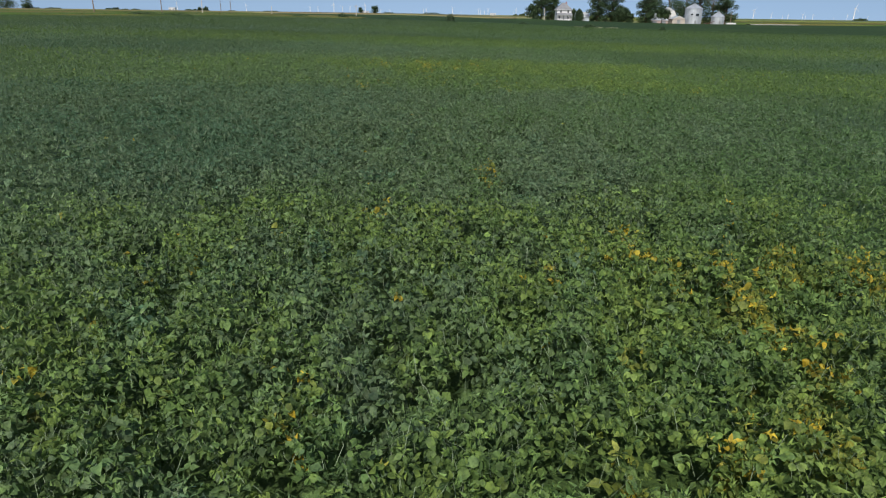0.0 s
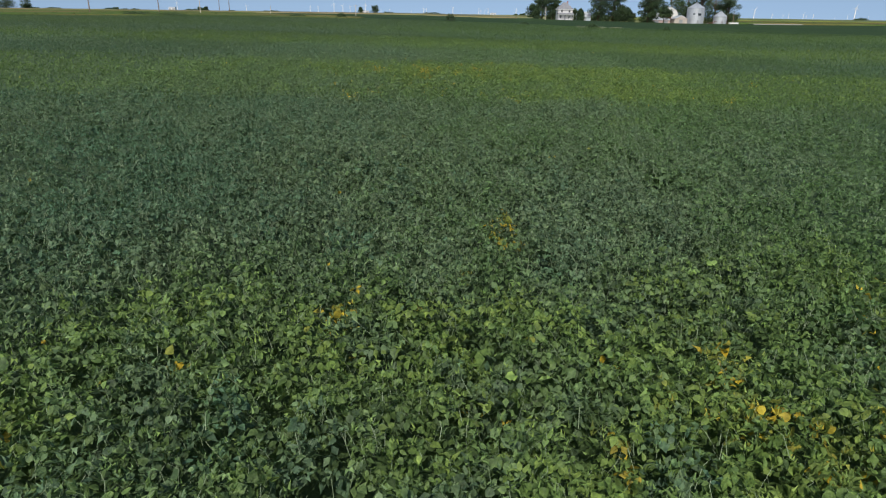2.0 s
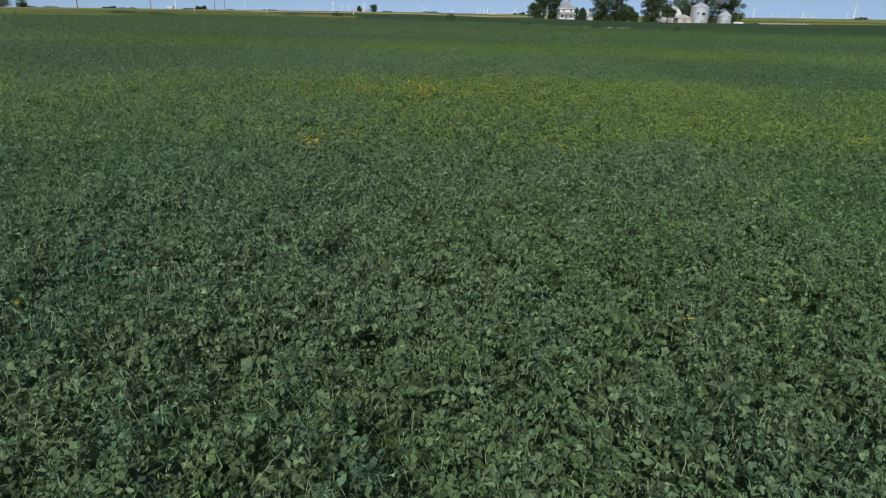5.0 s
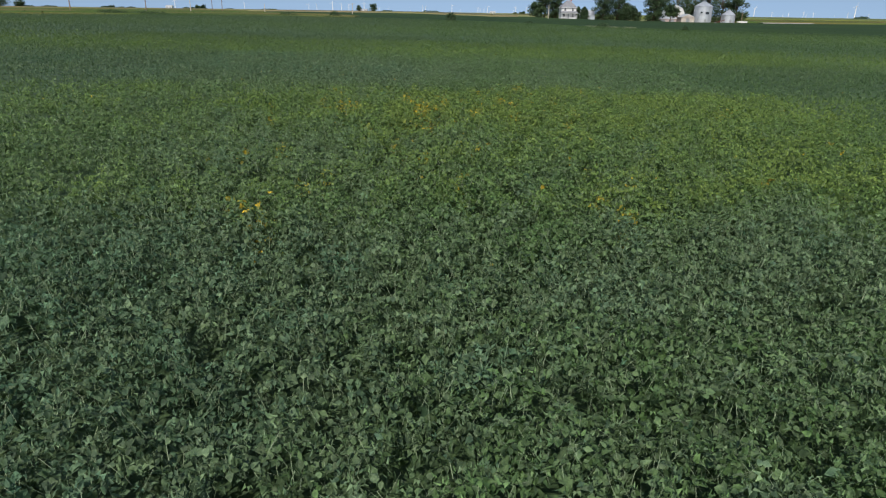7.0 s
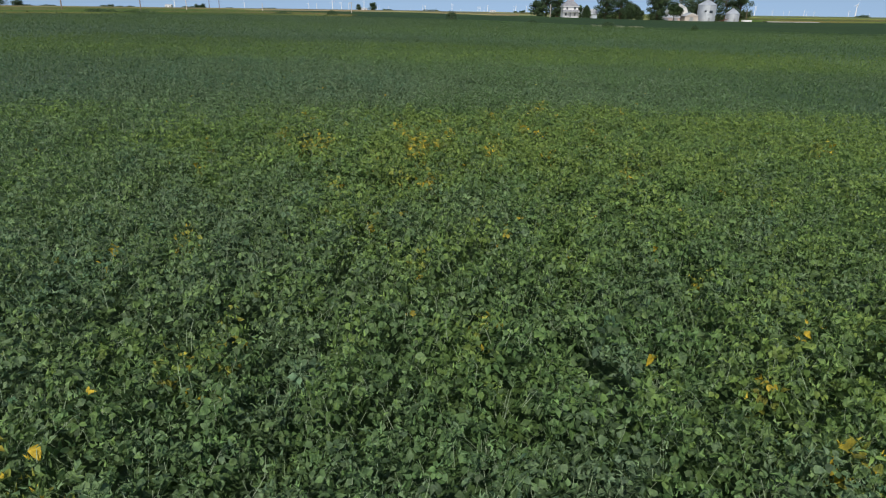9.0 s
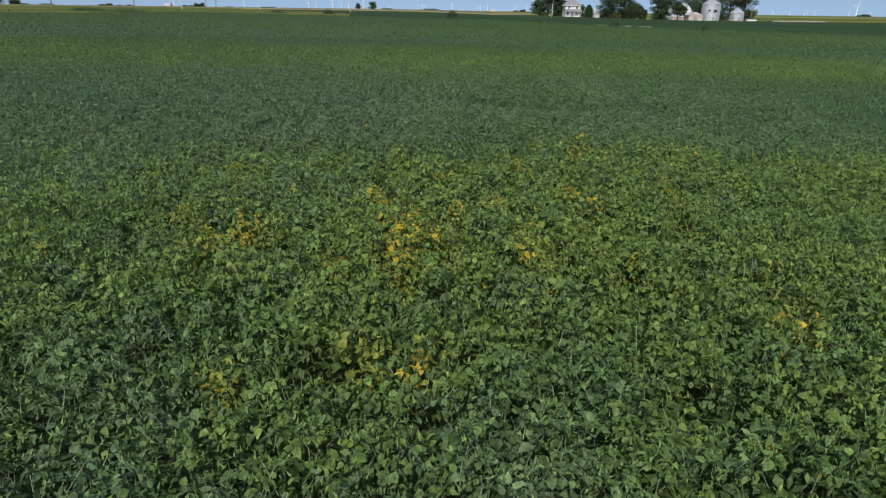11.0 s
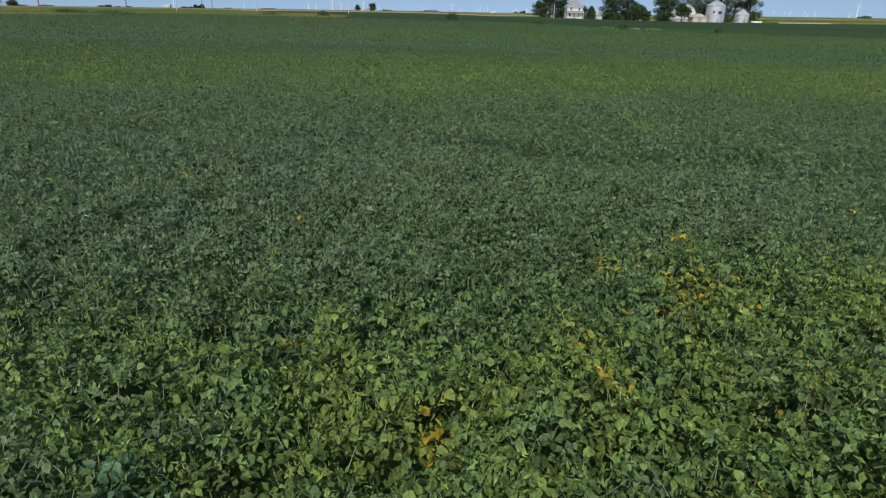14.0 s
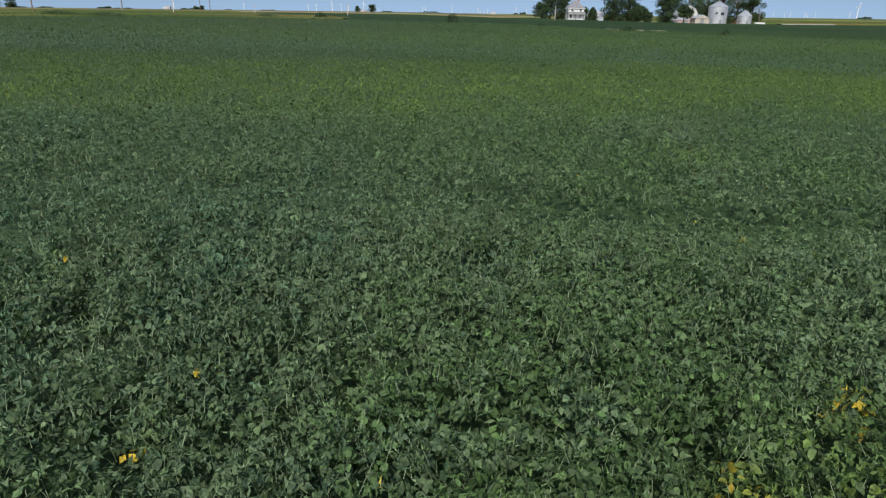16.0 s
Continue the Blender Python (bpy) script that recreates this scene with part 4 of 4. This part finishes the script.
# ---- poles ----
def pole(x, y, h, mat, label, arms=True, lean=0.0):
    root = thing("utility_pole", pose(x, y, float(gz(x, y)), 0, lean, 0), label, "utility pole", "utility poles")
    part("post", tube(bmesh.new(), [(0, 0, -0.5), (0, 0, h)], [0.19, 0.12], 10), mat, root)
    if arms:
        arm = part("crossarm", boxed(-1.2, -0.2, h - 0.55, 1.2, -0.06, h - 0.4), mat, root)
        for a in (-1.1, -0.4, 0.4, 1.1):
            part("insulator", tube(bmesh.new(), [(a, -0.13, h - 0.4), (a, -0.13, h - 0.22)], [0.06, 0.04], 6), GALV_DARK, arm)
    return root


ROADSIDE = "weathered wooden utility pole beside the road"
pole(-111, 214, 10.5, WOOD_POLE, ROADSIDE)
pole(-109.6, 262, 10.5, WOOD_POLE, ROADSIDE)
pole(-127, 384, 10.5, WOOD_POLE, ROADSIDE)
pole(-107.5, 300, 8.5, PALE_POLE, "bleached wooden pole beside the road", False)
pole(-115, 364, 10.5, WOOD_POLE, ROADSIDE)
pole(-92, 360, 5.0, PALE_POLE, "short bleached post in the grass", False)
pole(-47, 360, 6.0, PALE_POLE, "short bleached pole with a small crossarm")
pole(48.9, 330, 6.6, PALE_POLE, "pale wooden pole in front of the farmyard trees", False)
pole(149.6, 352, 6.6, WOOD_POLE, "brown wooden pole beside the white trailer", False)


# ---- wind turbines ----
def turbine(x, y, hub, turn, label="white three-bladed wind turbine far off on the plain"):
    root = thing("wind_turbine", pose(x, y, float(gz(x, y))), label, "wind turbine", "wind turbines")
    part("tower", tube(bmesh.new(), [(0, 0, -2), (0, 0, hub)], [hub * 0.040, hub * 0.026], 12), TURBINE, root)
    nac = part("nacelle", boxed(-hub * 0.03, -hub * 0.05, hub - hub * 0.02, hub * 0.03, hub * 0.09, hub + hub * 0.035, bevel=hub * 0.008), TURBINE, root)
    part("hub", turned([(hub * 0.005, -hub * 0.03), (hub * 0.024, 0.0), (hub * 0.024, hub * 0.04)], 12), TURBINE, nac).matrix_local = pose(0, -hub * 0.07, hub + hub * 0.008, -90)
    for k in range(3):
        a = turn + k * 2 * math.pi / 3
        bm = bmesh.new()
        ln = hub * 0.40
        d = (math.sin(a), 0, math.cos(a))
        o = Vector((0, -hub * 0.085, hub + hub * 0.008))
        tube(bm, [o, o + Vector(d) * ln * 0.2, o + Vector(d) * ln], [hub * 0.010, hub * 0.013, hub * 0.004], 6)
        part("blade", bm, TURBINE, root)


TURBINES_EAST = [(2083, 4300, 29), (2150, 4292, 23), (2178, 4277, 28), (2251, 4239, 31), (2265, 4232, 21), (2300, 4213, 28), (2401, 4156, 15), (2460, 4122, 30), (2123, 3500, 59), (2552, 4066, 22)]
TURBINES_AHEAD = [(-1260, 4300, 36), (-854, 4300, 34), (-804, 4300, 34), (-572, 3500, 42), (-647, 4300, 39), (-601, 4300, 36), (-410, 3500, 40), (-419, 4300, 21), (-405, 4300, 21), (-348, 4300, 21), (-212, 4300, 16), (-134, 4300, 29), (-116, 4300, 29), (52, 4300, 39), (105, 4300, 16), (216, 4300, 29), (230, 4300, 26), (255, 4300, 21), (277, 4300, 34), (441, 4300, 18), (455, 4300, 36), (523, 4300, 34), (-1383, 3500, 40), (1602, 3500, 42)]
for k, (tx, ty, th) in enumerate(TURBINES_EAST + TURBINES_AHEAD):
    turbine(tx, ty, th, 0.35 + k * 0.77)


# ---- far groves and buildings on the horizon ----
def grove(x, y, w, h, seed, label="dark grove of trees far off on the horizon"):
    rg = np.random.default_rng(seed)
    root = thing("grove", pose(x, y, float(gz(x, y))), label, "grove", "far groves", kind="stuff")
    n = 1400
    s = rg.uniform(-0.5, 0.5, n)
    top = h * (0.45 + 0.55 * vnoise(s * w, np.zeros(n), max(w / 7, 5), seed)) * np.clip((0.5 - np.abs(s)) * 9, 0.2, 1)
    z = top * rg.random(n) ** 0.7
    data = leaf_batch(s * w, rg.uniform(-8, 8, n), z, rg.uniform(0, 6.28, n), rg.normal(0.3, 0.6, n), rg.normal(0, 0.5, n), np.full(n, max(1.6, h * 0.22)), np.c_[0.1 * rg.random(n), rg.random(n), rg.random(n)], 2)
    part("crowns", raw_mesh("grove", data[0], data[1], TREE_LEAF, data[2]), None, root)
    bm = bmesh.new()
    for q in np.linspace(-0.4, 0.4, 7):
        tube(bm, [(q * w, 0, -0.5), (q * w, 0, h * 0.5)], [0.35, 0.12], 5)
    part("trunks", bm, BARK, root)


tree(-582, 900, 27, 15.0, 300, "leafy tree far off beyond the ripe corn", group="far trees")
tree(-555, 900, 15.3, 16.6, 301, "leafy tree far off beyond the ripe corn", group="far trees")
grove(-608, 1000, 18, 3.1, 202)
grove(-1041, 1800, 41, 5.5, 203)
grove(-744, 1500, 10, 4.4, 204)
grove(-729, 1500, 10, 5.9, 205)
grove(-710, 1500, 12, 4.4, 206)
grove(-687, 1500, 17, 4.4, 207)
grove(-824, 2200, 40, 6.2, 208)
grove(-786, 2200, 33, 16.5, 209)
grove(-787, 2500, 25, 4.6, 210)
grove(-641, 2500, 62, 4.6, 211)
tree(-103, 1000, 13.0, 13.9, 312, "leafy tree far off beyond the ripe corn", group="far trees")
tree(-124, 1000, 9.7, 9.6, 313, "leafy tree far off beyond the ripe corn", group="far trees")
grove(-207, 2500, 37, 6.6, 214)
grove(-47, 2500, 62, 6.6, 215)
grove(1603, 2600, 56, 10.8, 216)
grove(263, 2500, 17, 6.6, 217)
grove(288, 2500, 21, 11.1, 218)
gable_shed("machine_shed", -807, 2000, 18, 14, 7.3, 10.1, WHITE_PAINT, ROOF_METAL, "long white machine shed far off on the plain", doors=2)
gable_shed("machine_shed", -153, 1300, 14, 14, 4.0, 5.4, WHITE_PAINT, ROOF_METAL, "long white machine shed far off on the plain", doors=2)
gable_shed("machine_shed", 180, 2500, 21, 14, 5.9, 8.0, WHITE_PAINT, ROOF_METAL, "long white machine shed far off on the plain", doors=2)


def lane():
    """A raised gravel lane with sloping banks."""
    xs = np.linspace(158, 185, 45)
    prof = [(-4.5, -0.2), (-2.6, 0.88), (2.6, 0.9), (4.5, -0.2)]
    v = np.concatenate([np.c_[xs, 349 + 0.1 * (xs - 154) + a, gz(xs, 349 + 0 * xs) + h] for a, h in prof])
    i = np.concatenate([np.arange(44) + 45 * k for k in range(3)])
    ob = new("road", raw_mesh("road", v, np.c_[i, i + 1, i + 46, i + 45], GRAVEL, smooth=False))
    tagged(ob, "raised pale gravel farm lane", "road", kind="structure")


lane()
